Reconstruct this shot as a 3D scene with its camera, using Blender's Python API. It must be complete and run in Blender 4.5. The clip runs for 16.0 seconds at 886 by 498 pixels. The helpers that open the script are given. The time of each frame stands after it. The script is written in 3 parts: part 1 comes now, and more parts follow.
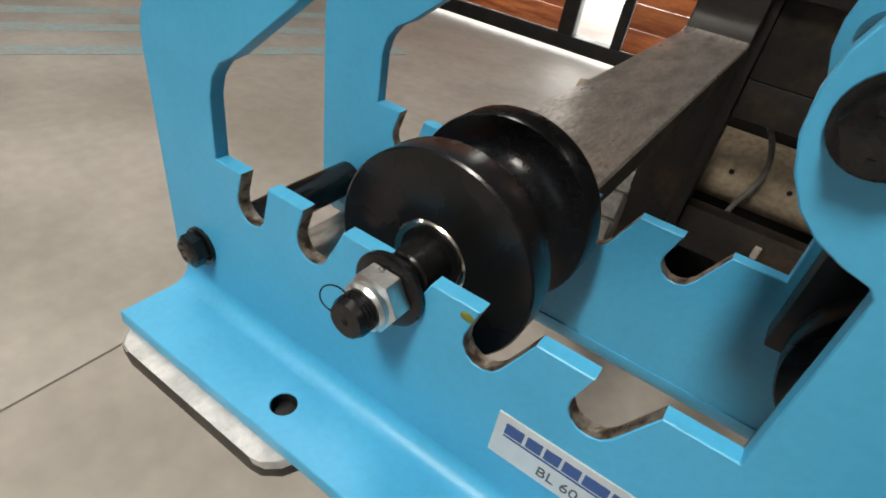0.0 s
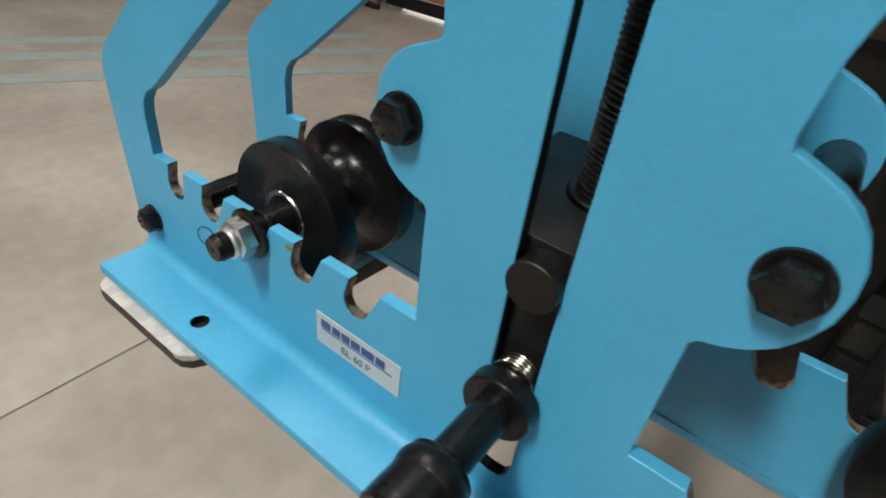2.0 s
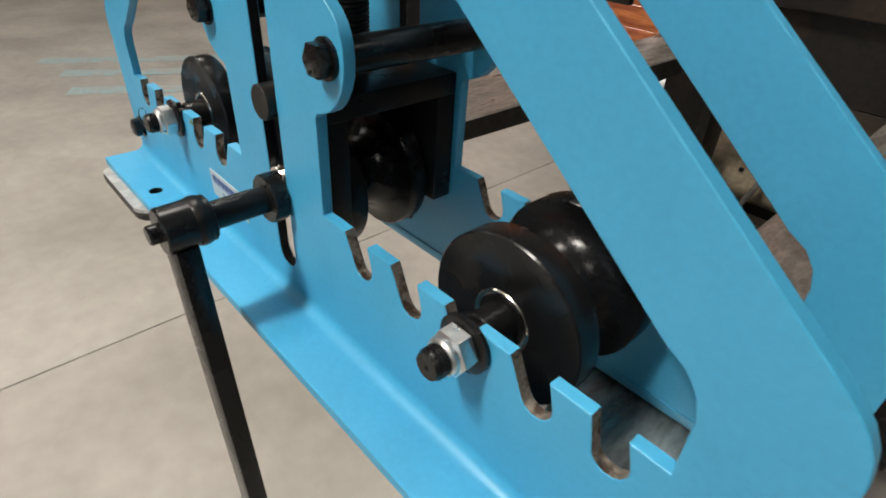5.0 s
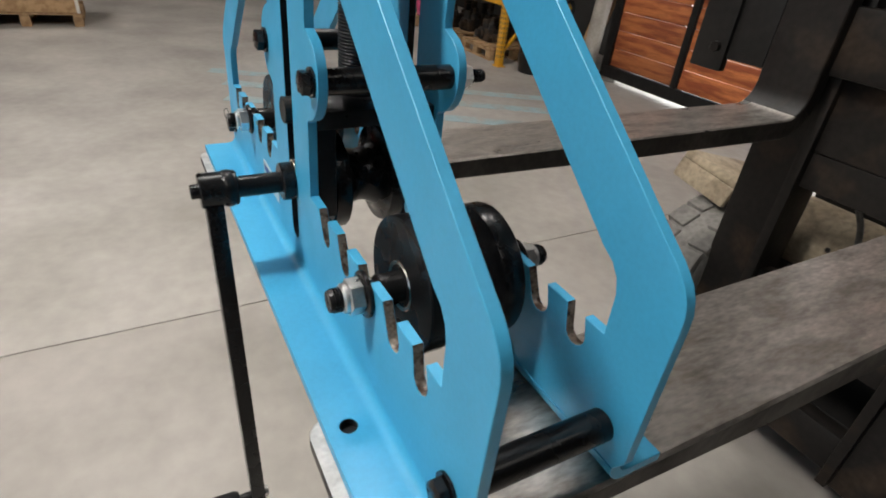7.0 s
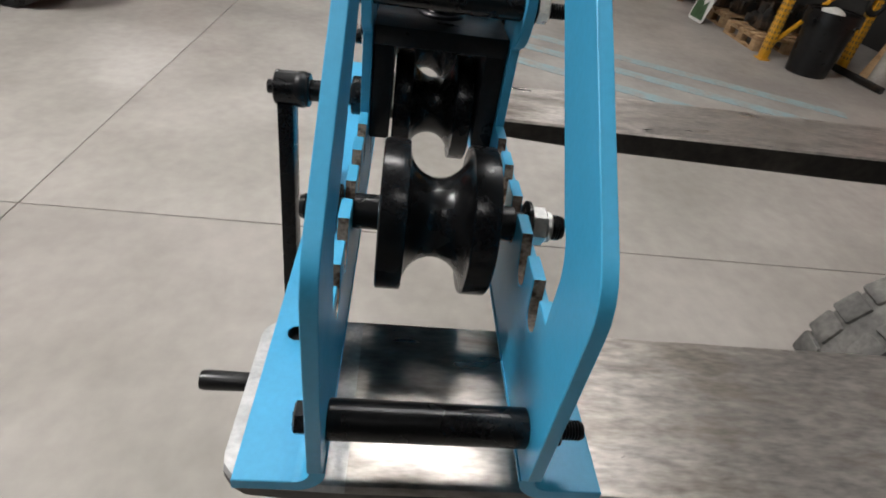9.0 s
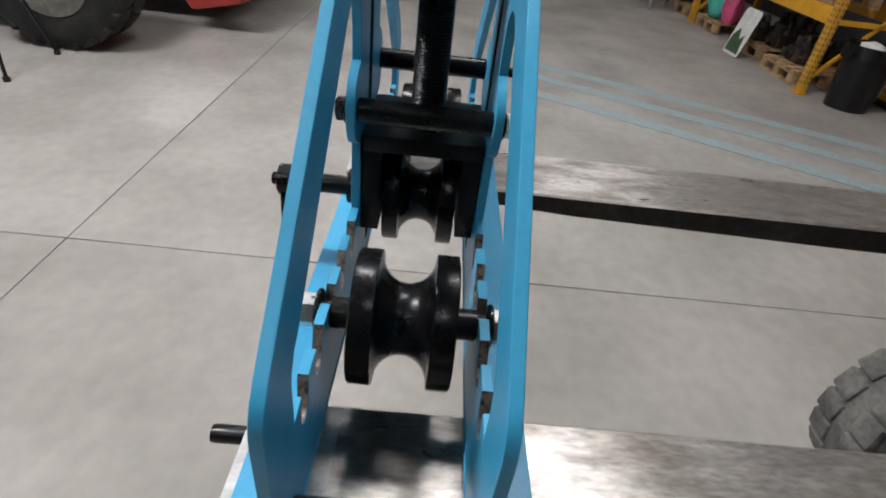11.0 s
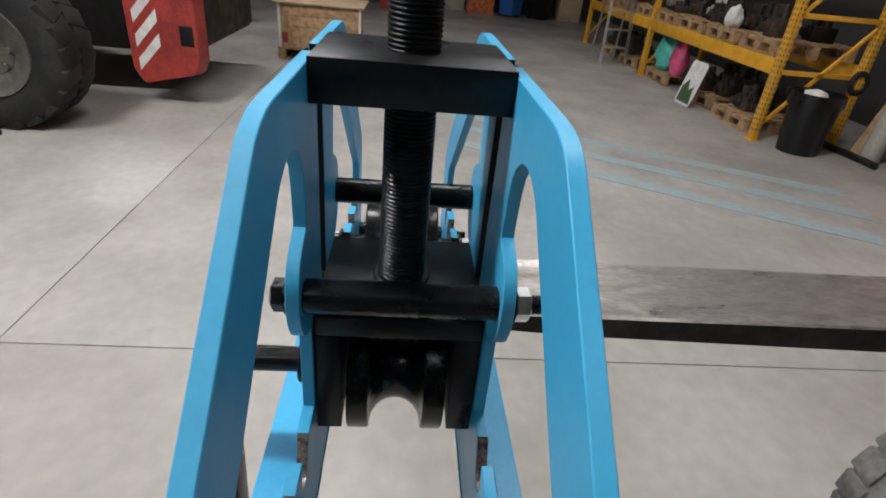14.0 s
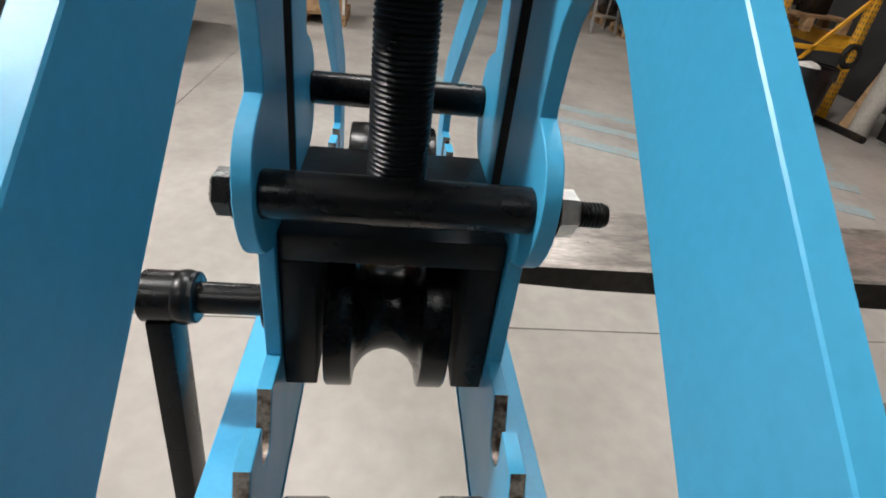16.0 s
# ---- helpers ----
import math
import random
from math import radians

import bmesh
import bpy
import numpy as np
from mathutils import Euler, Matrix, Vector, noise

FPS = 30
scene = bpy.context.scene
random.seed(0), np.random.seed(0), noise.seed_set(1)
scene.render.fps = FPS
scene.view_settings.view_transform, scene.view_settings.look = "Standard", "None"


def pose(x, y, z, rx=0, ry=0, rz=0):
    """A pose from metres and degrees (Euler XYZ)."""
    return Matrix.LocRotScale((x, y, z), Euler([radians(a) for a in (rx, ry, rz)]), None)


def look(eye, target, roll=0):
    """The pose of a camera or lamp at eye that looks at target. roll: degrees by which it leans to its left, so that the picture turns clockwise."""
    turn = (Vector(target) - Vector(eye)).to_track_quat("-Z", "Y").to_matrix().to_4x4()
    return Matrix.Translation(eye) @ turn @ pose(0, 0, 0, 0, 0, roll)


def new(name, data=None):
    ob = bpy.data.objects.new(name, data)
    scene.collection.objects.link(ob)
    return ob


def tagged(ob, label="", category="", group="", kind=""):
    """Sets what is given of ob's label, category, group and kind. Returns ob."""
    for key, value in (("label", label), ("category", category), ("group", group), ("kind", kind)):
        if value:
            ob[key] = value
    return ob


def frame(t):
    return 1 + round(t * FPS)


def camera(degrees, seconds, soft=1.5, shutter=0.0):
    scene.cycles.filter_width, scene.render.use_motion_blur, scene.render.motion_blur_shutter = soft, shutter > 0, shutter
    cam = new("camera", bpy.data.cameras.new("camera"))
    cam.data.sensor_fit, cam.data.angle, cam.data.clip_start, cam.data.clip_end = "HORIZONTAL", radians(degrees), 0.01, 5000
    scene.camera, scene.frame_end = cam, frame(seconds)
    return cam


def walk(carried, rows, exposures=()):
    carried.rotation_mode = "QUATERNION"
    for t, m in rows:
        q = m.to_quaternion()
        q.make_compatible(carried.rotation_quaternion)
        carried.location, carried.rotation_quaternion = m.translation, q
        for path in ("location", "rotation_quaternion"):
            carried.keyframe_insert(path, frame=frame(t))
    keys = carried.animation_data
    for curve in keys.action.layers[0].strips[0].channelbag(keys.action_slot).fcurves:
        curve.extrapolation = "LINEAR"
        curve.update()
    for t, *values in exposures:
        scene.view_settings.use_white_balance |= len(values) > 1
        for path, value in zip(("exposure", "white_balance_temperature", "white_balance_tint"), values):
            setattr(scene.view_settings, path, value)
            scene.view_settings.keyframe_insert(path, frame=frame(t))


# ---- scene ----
cam = camera(78.4, 16.0, soft=1.8, shutter=0.3)
PATH = [
    (0, (-0.099, -0.144, 1.286), (-0.873, 1.273, 0.106), 10.7),
    (0.5, (-0.086, -0.149, 1.296), (-0.836, 1.272, 0.104), 10.8),
    (1, (-0.052, -0.166, 1.309), (-0.827, 1.25, 0.128), 10.2),
    (1.5, (-0.001, -0.169, 1.326), (-0.813, 1.235, 0.155), 8.9),
    (2, (0.064, -0.171, 1.345), (-0.831, 1.192, 0.187), 7.5),
    (2.5, (0.127, -0.169, 1.354), (-0.863, 1.163, 0.239), 7.0),
    (3, (0.198, -0.156, 1.365), (-0.84, 1.153, 0.265), 6.3),
    (3.5, (0.249, -0.155, 1.363), (-0.839, 1.115, 0.265), 4.8),
    (4, (0.27, -0.165, 1.348), (-0.862, 1.061, 0.245), 5.5),
    (4.5, (0.302, -0.17, 1.337), (-0.845, 1.016, 0.207), 4.7),
    (4.7, (0.315, -0.166, 1.334), (-0.842, 1.012, 0.205), 4.1),
    (6.8, (0.49, -0.136, 1.374), (-0.944, 0.791, 0.333), 5.6),
    (7, (0.497, -0.12, 1.37), (-0.968, 0.767, 0.337), 6.0),
    (7.5, (0.518, -0.068, 1.349), (-1.009, 0.686, 0.301), 8.2),
    (8, (0.506, -0.022, 1.339), (-1.058, 0.507, 0.21), 9.8),
    (10.5, (0.544, 0.067, 1.403), (-1.073, 0.107, 0.226), 6.9),
    (11, (0.517, 0.074, 1.426), (-1.124, 0.147, 0.285), 7.2),
    (11.5, (0.481, 0.069, 1.442), (-1.185, 0.165, 0.34), 7.2),
    (12, (0.46, 0.068, 1.456), (-1.231, 0.177, 0.395), 6.9),
    (12.5, (0.437, 0.068, 1.458), (-1.272, 0.205, 0.428), 6.7),
    (13, (0.408, 0.064, 1.454), (-1.314, 0.223, 0.448), 6.1),
    (13.5, (0.375, 0.062, 1.45), (-1.359, 0.231, 0.468), 5.7),
    (14, (0.345, 0.06, 1.439), (-1.393, 0.232, 0.465), 5.6),
    (14.5, (0.318, 0.059, 1.42), (-1.413, 0.242, 0.436), 5.7),
    (15, (0.296, 0.058, 1.4), (-1.413, 0.273, 0.383), 7.0),
    (15.5, (0.286, 0.055, 1.376), (-1.404, 0.302, 0.337), 7.7),
    (16, (0.284, 0.057, 1.36), (-1.401, 0.293, 0.31), 7.4),
]
EXPOSURE = [(0, 0.0, 6980, 9), (1, 0.0, 6980, 9), (2, -0.05, 6980, 9), (3, 0.22, 6980, 9), (4, 0.2, 6980, 9), (7, 0.07, 6600, 10), (8, 0.08, 6550, 10), (10.5, -0.03, 6120, 10), (12, 0.02, 6120, 10), (14, 0.15, 6150, 10), (15, 0.32, 6300, 10), (15.5, 0.4, 6400, 10), (16, 0.44, 6450, 10)]
walk(cam, [(t, look(eye, target, roll)) for t, eye, target, roll in PATH], EXPOSURE)

# ---- light ----
world = bpy.data.worlds.new("world")
scene.world = world
world.use_nodes = True
wn = world.node_tree.nodes
sky = wn.new("ShaderNodeTexSky")
sky.sky_type, sky.sun_disc, sky.sun_elevation, sky.sun_rotation = "NISHITA", False, radians(68), radians(90)
world.node_tree.links.new(sky.outputs[0], wn["Background"].inputs[0])
wn["Background"].inputs[1].default_value = 0.12
sun_ob = new("sun", bpy.data.lights.new("sun", "SUN"))
sun_ob.data.energy, sun_ob.data.angle, sun_ob.data.color = 3.0, radians(0.5), (1, 0.95, 0.88)
sun_ob.matrix_basis = look((16, 2, 40), (0, 4, 0))


def area(name, eye, target, w, h, power, color=(1, 1, 1)):
    lamp = bpy.data.lights.new(name, "AREA")
    lamp.shape, lamp.size, lamp.size_y, lamp.energy, lamp.color = "RECTANGLE", w, h, power, color
    ob = new(name, lamp)
    ob.matrix_basis = look(eye, target)
    return ob


# added unseen sources: a front gate's daylight and the tube lamps below the roof
area("added_gate_daylight", (1.5, -7.4, 2.4), (0.5, 0, 1.0), 5.0, 4.0, 20, (0.93, 0.97, 1.0))
area("back_gate_daylight", (-2.2, 4.62, 0.5), (-2.2, 2.6, 0.0), 3.6, 0.8, 32, (0.9, 0.96, 1.0))
# roof lamps out of view, placed and powered to fit the brightness
LAMPS = [(-7.5, -2.5, 105), (-7.5, 2.5, 40), (-0.6, -3.0, 340), (-2.0, 0.6, 105), (3.4, -1.8, 20), (2.6, 2.4, 4)]
for lx, ly, power in LAMPS:
    area("added_roof_light", (lx, ly, 5.3), (lx, ly, 0), 0.5, 1.7, power, (1, 0.97, 0.94))


# ---- materials ----
def material(name, color, rough=0.5, metal=0.0, var=0.12, scale=8.0, fine=90.0, bump=0.1, coat=0.0, color2=None, mix=(0.45, 0.6), rvar=0.1, detail=6.0, stretch=(1, 1, 1), random=0.0, spec=0.5):
    m = bpy.data.materials.new(name)
    m.use_nodes = True
    t = m.node_tree
    n, k = t.nodes, t.links
    bsdf = n["Principled BSDF"]
    bsdf.inputs["Roughness"].default_value, bsdf.inputs["Metallic"].default_value = rough, metal
    bsdf.inputs["Coat Weight"].default_value, bsdf.inputs["Coat Roughness"].default_value = coat, 0.15
    bsdf.inputs["Specular IOR Level"].default_value = spec
    tc, mp = n.new("ShaderNodeTexCoord"), n.new("ShaderNodeMapping")
    mp.inputs["Scale"].default_value = stretch
    k.new(tc.outputs["Object"], mp.inputs["Vector"])
    big, small = n.new("ShaderNodeTexNoise"), n.new("ShaderNodeTexNoise")
    for node, s in ((big, scale), (small, fine)):
        node.inputs["Scale"].default_value, node.inputs["Detail"].default_value = s, detail
        k.new(mp.outputs[0], node.inputs["Vector"])
    ramp = n.new("ShaderNodeMapRange")
    ramp.inputs[1].default_value, ramp.inputs[2].default_value = mix
    k.new(big.outputs["Fac"], ramp.inputs[0])
    blend = n.new("ShaderNodeMix")
    blend.data_type = "RGBA"
    c2 = color2 if color2 else tuple(c * (1 - var) for c in color)
    blend.inputs[6].default_value, blend.inputs[7].default_value = (*color, 1), (*c2, 1)
    k.new(ramp.outputs[0], blend.inputs[0])
    shade = n.new("ShaderNodeMix")
    shade.data_type, shade.blend_type = "RGBA", "MULTIPLY"
    shade.inputs[0].default_value = 1.0
    r2 = n.new("ShaderNodeMapRange")
    r2.inputs[1].default_value, r2.inputs[2].default_value = 0.3, 0.7
    r2.inputs[3].default_value, r2.inputs[4].default_value = 1 - var, 1 + var * 0.5
    k.new(small.outputs["Fac"], r2.inputs[0])
    k.new(blend.outputs[2], shade.inputs[6])
    k.new(r2.outputs[0], shade.inputs[7])
    last = shade.outputs[2]
    if random:
        info, hsv, rr = n.new("ShaderNodeObjectInfo"), n.new("ShaderNodeHueSaturation"), n.new("ShaderNodeMapRange")
        rr.inputs[3].default_value, rr.inputs[4].default_value = 1 - random, 1 + random
        k.new(info.outputs["Random"], rr.inputs[0])
        k.new(rr.outputs[0], hsv.inputs["Value"])
        k.new(last, hsv.inputs["Color"])
        last = hsv.outputs[0]
    k.new(last, bsdf.inputs["Base Color"])
    r3 = n.new("ShaderNodeMapRange")
    r3.inputs[1].default_value, r3.inputs[2].default_value = 0.3, 0.7
    r3.inputs[3].default_value, r3.inputs[4].default_value = max(0.03, rough - rvar), min(1, rough + rvar)
    k.new(big.outputs["Fac"], r3.inputs[0])
    k.new(r3.outputs[0], bsdf.inputs["Roughness"])
    if bump:
        b = n.new("ShaderNodeBump")
        b.inputs["Strength"].default_value, b.inputs["Distance"].default_value = bump, 0.002
        k.new(small.outputs["Fac"], b.inputs["Height"])
        k.new(b.outputs[0], bsdf.inputs["Normal"])
    return m


BLUE = material("blue_paint", (0.050, 0.350, 0.580), 0.42, 0, 0.05, 14, 260, 0.05, 0.0, rvar=0.06)
BLACK = material("black_oxide", (0.0085, 0.0085, 0.009), 0.27, 0, 0.3, 30, 300, 0.04, rvar=0.07, spec=0.3)
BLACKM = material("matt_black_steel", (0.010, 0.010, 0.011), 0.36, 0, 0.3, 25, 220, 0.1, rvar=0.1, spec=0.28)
ZINC = material("zinc_nut", (0.80, 0.80, 0.78), 0.34, 1.0, 0.12, 60, 400, 0.05)
BARE = material("cut_steel", (0.36, 0.31, 0.26), 0.4, 0.7, 0.35, 120, 500, 0.3, color2=(0.09, 0.06, 0.045))
RACE = material("bearing_steel", (0.72, 0.68, 0.62), 0.2, 1.0, 0.1, 40, 300, 0)
FORK = material("worn_fork_steel", (0.56, 0.52, 0.48), 0.38, 0.88, 0.34, 22, 170, 0.16, color2=(0.27, 0.24, 0.21), mix=(0.42, 0.66), rvar=0.12, stretch=(1.4, 0.4, 1), detail=12)
FORKSIDE = material("dark_fork_side", (0.05, 0.044, 0.038), 0.6, 0.3, 0.4, 12, 80, 0.4)
TIP = material("scraped_fork_tip", (0.50, 0.49, 0.475), 0.45, 0.45, 0.14, 34, 200, 0.4, color2=(0.34, 0.33, 0.315), mix=(0.46, 0.72), stretch=(1.4, 1, 1), detail=10)
LABEL = material("silver_label", (0.55, 0.56, 0.56), 0.35, 0.3, 0.05, 10, 200, 0)
INK = material("dark_blue_print", (0.03, 0.07, 0.22), 0.5, 0, 0.05, 10, 200, 0)
GREYINK = material("grey_print", (0.05, 0.055, 0.07), 0.5, 0, 0.05, 10, 200, 0)
CONCRETE = material("concrete_floor", (0.375, 0.348, 0.315), 0.5, 0, 0.10, 1.1, 14, 0.06, color2=(0.27, 0.248, 0.222), mix=(0.38, 0.64), rvar=0.12, detail=12)
JOINT = material("joint_dirt_slot_shade", (0.14, 0.126, 0.11), 0.9, 0, 0.3, 5, 60, 0.2)
WALL = material("workshop_wall", (0.04, 0.038, 0.036), 0.8, 0, 0.15, 1.5, 40, 0.2)
ROOF = material("roof_sheet", (0.10, 0.10, 0.10), 0.6, 0, 0.12, 1.0, 30, 0.1)
MAST = material("oily_mast_steel", (0.010, 0.0085, 0.0075), 0.5, 0, 0.4, 6, 60, 0.4, color2=(0.045, 0.029, 0.018), mix=(0.52, 0.72), spec=0.28)
DUST = material("dusty_axle", (0.17, 0.125, 0.08), 0.85, 0, 0.35, 9, 60, 0.5, color2=(0.04, 0.032, 0.025), mix=(0.46, 0.66))
MUD = material("caked_mud", (0.36, 0.29, 0.20), 0.85, 0, 0.3, 9, 60, 0.5, color2=(0.20, 0.155, 0.105), mix=(0.46, 0.68))
RUBBER = material("dusty_grey_rubber", (0.17, 0.16, 0.145), 0.85, 0, 0.3, 8, 60, 0.4, color2=(0.10, 0.095, 0.088))
RUBBERD = material("dark_rubber", (0.012, 0.0117, 0.0112), 0.7, 0, 0.3, 6, 50, 0.4, color2=(0.026, 0.024, 0.021), spec=0.3)
RED = material("worn_red_paint", (0.36, 0.045, 0.035), 0.5, 0, 0.25, 5, 50, 0.2, color2=(0.24, 0.03, 0.025))
WHITE = material("white_paint", (0.72, 0.70, 0.66), 0.5, 0, 0.15, 8, 60, 0.1)
RIM = material("dirty_rim", (0.085, 0.075, 0.06), 0.65, 0.1, 0.3, 10, 60, 0.3)
YELLOW = material("yellow_rack_paint", (0.72, 0.36, 0.02), 0.45, 0, 0.12, 6, 60, 0.1)
WOOD = material("pallet_wood", (0.42, 0.27, 0.14), 0.75, 0, 0.25, 4, 40, 0.3, color2=(0.30, 0.18, 0.09), random=0.2, stretch=(1, 4, 4))
OWOOD = material("orange_planks", (0.50, 0.16, 0.05), 0.6, 0, 0.25, 3, 30, 0.3, color2=(0.27, 0.065, 0.022), random=0.25, stretch=(0.6, 5, 5))
FRAMEM = material("dark_steel_frame", (0.011, 0.0105, 0.010), 0.5, 0.1, 0.3, 8, 60, 0.2, spec=0.35)
PLASTIC = material("black_plastic", (0.006, 0.006, 0.0065), 0.35, 0, 0.3, 10, 60, 0.2, spec=0.4)
ALU = material("aluminium", (0.6, 0.6, 0.6), 0.35, 0.9, 0.1, 20, 100, 0.1)
TEAL = material("turquoise_sack", (0.10, 0.55, 0.45), 0.45, 0, 0.15, 9, 40, 0.5)
PINK = material("pink_sack", (0.72, 0.10, 0.24), 0.45, 0, 0.15, 9, 40, 0.5)
BLUEBIN = material("blue_bin_plastic", (0.03, 0.12, 0.38), 0.4, 0, 0.1, 6, 50, 0.1)
GREYTUBE = material("grey_pipe", (0.42, 0.38, 0.33), 0.55, 0.1, 0.15, 4, 40, 0.2)
CARD = material("cardboard", (0.42, 0.30, 0.18), 0.8, 0, 0.15, 5, 40, 0.2)
CLUTTER = material("dark_machine_parts", (0.022, 0.021, 0.02), 0.55, 0.1, 0.4, 8, 60, 0.3, color2=(0.07, 0.045, 0.028), random=0.4)
GREEN = material("green_print", (0.06, 0.11, 0.05), 0.5, 0, 0.3, 8, 50, 0)


OLIVE = material("yellow_green_mark", (0.15, 0.16, 0.015), 0.5, 0, 0.2, 60, 200, 0)


def emitter(name, color, strength):
    m = bpy.data.materials.new(name)
    m.use_nodes = True
    b = m.node_tree.nodes["Principled BSDF"]
    b.inputs["Emission Color"].default_value, b.inputs["Emission Strength"].default_value = (*color, 1), strength
    return m


DAY = emitter("daylight_outside", (0.95, 0.98, 1.0), 4.0)
TUBE = emitter("lamp_diffuser", (1, 0.96, 0.9), 6.0)


def faded(name, line, base):
    """Paint worn down to the concrete in patches."""
    m = material(name, line, 0.6, 0, 0.12, 7, 30, 0.1, color2=base, mix=(0.44, 0.68), detail=10)
    return m


LINE = faded("faded_blue_line", (0.27, 0.385, 0.415), (0.35, 0.328, 0.298))

# ---- mesh tools ----
BASES = {}
LIFT = 0.0          # height of the datum in which a thing is given


def root(name, loc, label, category, group="", kind=""):
    ob = new(name)
    ob.location = Vector(loc) + Vector((0, 0, LIFT))
    ob.empty_display_size = 0.05
    BASES[ob.name] = Vector(loc)
    return tagged(ob, label, category, group, kind)


def finish(bm, mat, smooth=38):
    bmesh.ops.recalc_face_normals(bm, faces=bm.faces)
    me = bpy.data.meshes.new("mesh")
    bm.to_mesh(me)
    bm.free()
    for m in (mat if isinstance(mat, (list, tuple)) else [mat]):
        me.materials.append(m)
    me.shade_smooth()
    me.set_sharp_from_angle(angle=radians(smooth))
    return me


def part(name, bm, mat, parent, label=""):
    """Links bm, given in world places, as one mesh object under a thing or part."""
    base = BASES[parent.name]
    bm.transform(Matrix.Translation(-base))
    ob = new(name, finish(bm, mat))
    ob.parent = parent
    BASES[ob.name] = base
    return tagged(ob, label)


def single(name, bm, mat, loc, label, category, group="", kind=""):
    bm.transform(Matrix.Translation(-Vector(loc)))
    ob = new(name, finish(bm, mat))
    ob.location = Vector(loc) + Vector((0, 0, LIFT))
    BASES[ob.name] = Vector(loc)
    return tagged(ob, label, category, group, kind)


def B():
    return bmesh.new()


def box(bm, x0, x1, y0, y1, z0, z1, bevel=0.0, m=None, slot=0):
    r = bmesh.ops.create_cube(bm, size=1.0)
    mat = Matrix.LocRotScale(((x0 + x1) / 2, (y0 + y1) / 2, (z0 + z1) / 2), None, (abs(x1 - x0), abs(y1 - y0), abs(z1 - z0)))
    bmesh.ops.transform(bm, matrix=(m @ mat) if m else mat, verts=r["verts"])
    vs = set(r["verts"])
    fs = {f for v in vs for f in v.link_faces}
    if bevel:
        es = {e for v in vs for e in v.link_edges}
        got = bmesh.ops.bevel(bm, geom=list(es), offset=bevel, segments=2, profile=0.5, affect="EDGES")
        fs = {f for f in fs if f.is_valid} | set(got["faces"])
    for f in fs:
        f.material_index = slot
    return bm


def lathe(bm, prof, origin, axis, seg=32, closed=True, slot=0):
    """Turns a profile of (radius, place along the axis) round an axis."""
    axis = Vector(axis).normalized()
    q = axis.to_track_quat("Z", "Y").to_matrix()
    o = Vector(origin)
    rings = []
    for r, a in prof:
        if r < 1e-6:
            rings.append([bm.verts.new(o + axis * a)])
        else:
            rings.append([bm.verts.new(o + q @ Vector((r * math.cos(2 * math.pi * i / seg), r * math.sin(2 * math.pi * i / seg), a))) for i in range(seg)])
    made = []
    for a, b in zip(rings, rings[1:]):
        for i in range(seg):
            j = (i + 1) % seg
            if len(a) == 1 and len(b) == 1:
                continue
            if len(a) == 1:
                made.append(bm.faces.new((a[0], b[i], b[j])))
            elif len(b) == 1:
                made.append(bm.faces.new((a[i], a[j], b[0])))
            else:
                made.append(bm.faces.new((a[i], a[j], b[j], b[i])))
    if closed:
        for ring in (rings[0], rings[-1]):
            if len(ring) > 2:
                made.append(bm.faces.new(ring))
    for f in made:
        f.material_index = slot
    return bm


def rod(bm, p0, p1, r, seg=24, c=0.001, slot=0):
    p0, p1 = Vector(p0), Vector(p1)
    d = (p1 - p0).length
    c = min(c, r * 0.4, d * 0.3)
    return lathe(bm, [(r - c, 0), (r, c), (r, d - c), (r - c, d)], p0, p1 - p0, seg, True, slot)


def beam(bm, p0, p1, w, h, bevel=0.0, up=(0, 0, 1), slot=0):
    """A square bar from p0 to p1, w across and h along up."""
    p0, p1 = Vector(p0), Vector(p1)
    d = p1 - p0
    y = d.normalized()
    x = y.cross(Vector(up)).normalized()
    z = x.cross(y)
    m = Matrix.Translation((p0 + p1) / 2) @ Matrix((x, y, z)).transposed().to_4x4()
    return box(bm, -w / 2, w / 2, -d.length / 2, d.length / 2, -h / 2, h / 2, bevel, m, slot)


def arc(cx, cz, r, a0, a1, n=8):
    return [(cx + r * math.cos(radians(a0 + (a1 - a0) * i / n)), cz + r * math.sin(radians(a0 + (a1 - a0) * i / n))) for i in range(n + 1)]


def rounded(pts, radii, n=6):
    """A closed outline with its corners rounded off."""
    out = []
    k = len(pts)
    for i, (p, r) in enumerate(zip(pts, radii)):
        p, a, b = Vector(p), Vector(pts[i - 1]), Vector(pts[(i + 1) % k])
        if not r:
            out.append(tuple(p))
            continue
        u, v = (a - p).normalized(), (b - p).normalized()
        half = u.angle(v) / 2
        t = min(r / math.tan(half), (a - p).length * 0.49, (b - p).length * 0.49)
        rr = t * math.tan(half)
        c = p + (u + v).normalized() * (rr / math.sin(half))
        s, e = p + u * t - c, p + v * t - c
        turn = s.angle_signed(e)
        for j in range(n + 1):
            ang = -turn * j / n
            out.append((c.x + s.x * math.cos(ang) - s.y * math.sin(ang), c.y + s.x * math.sin(ang) + s.y * math.cos(ang)))
    return out


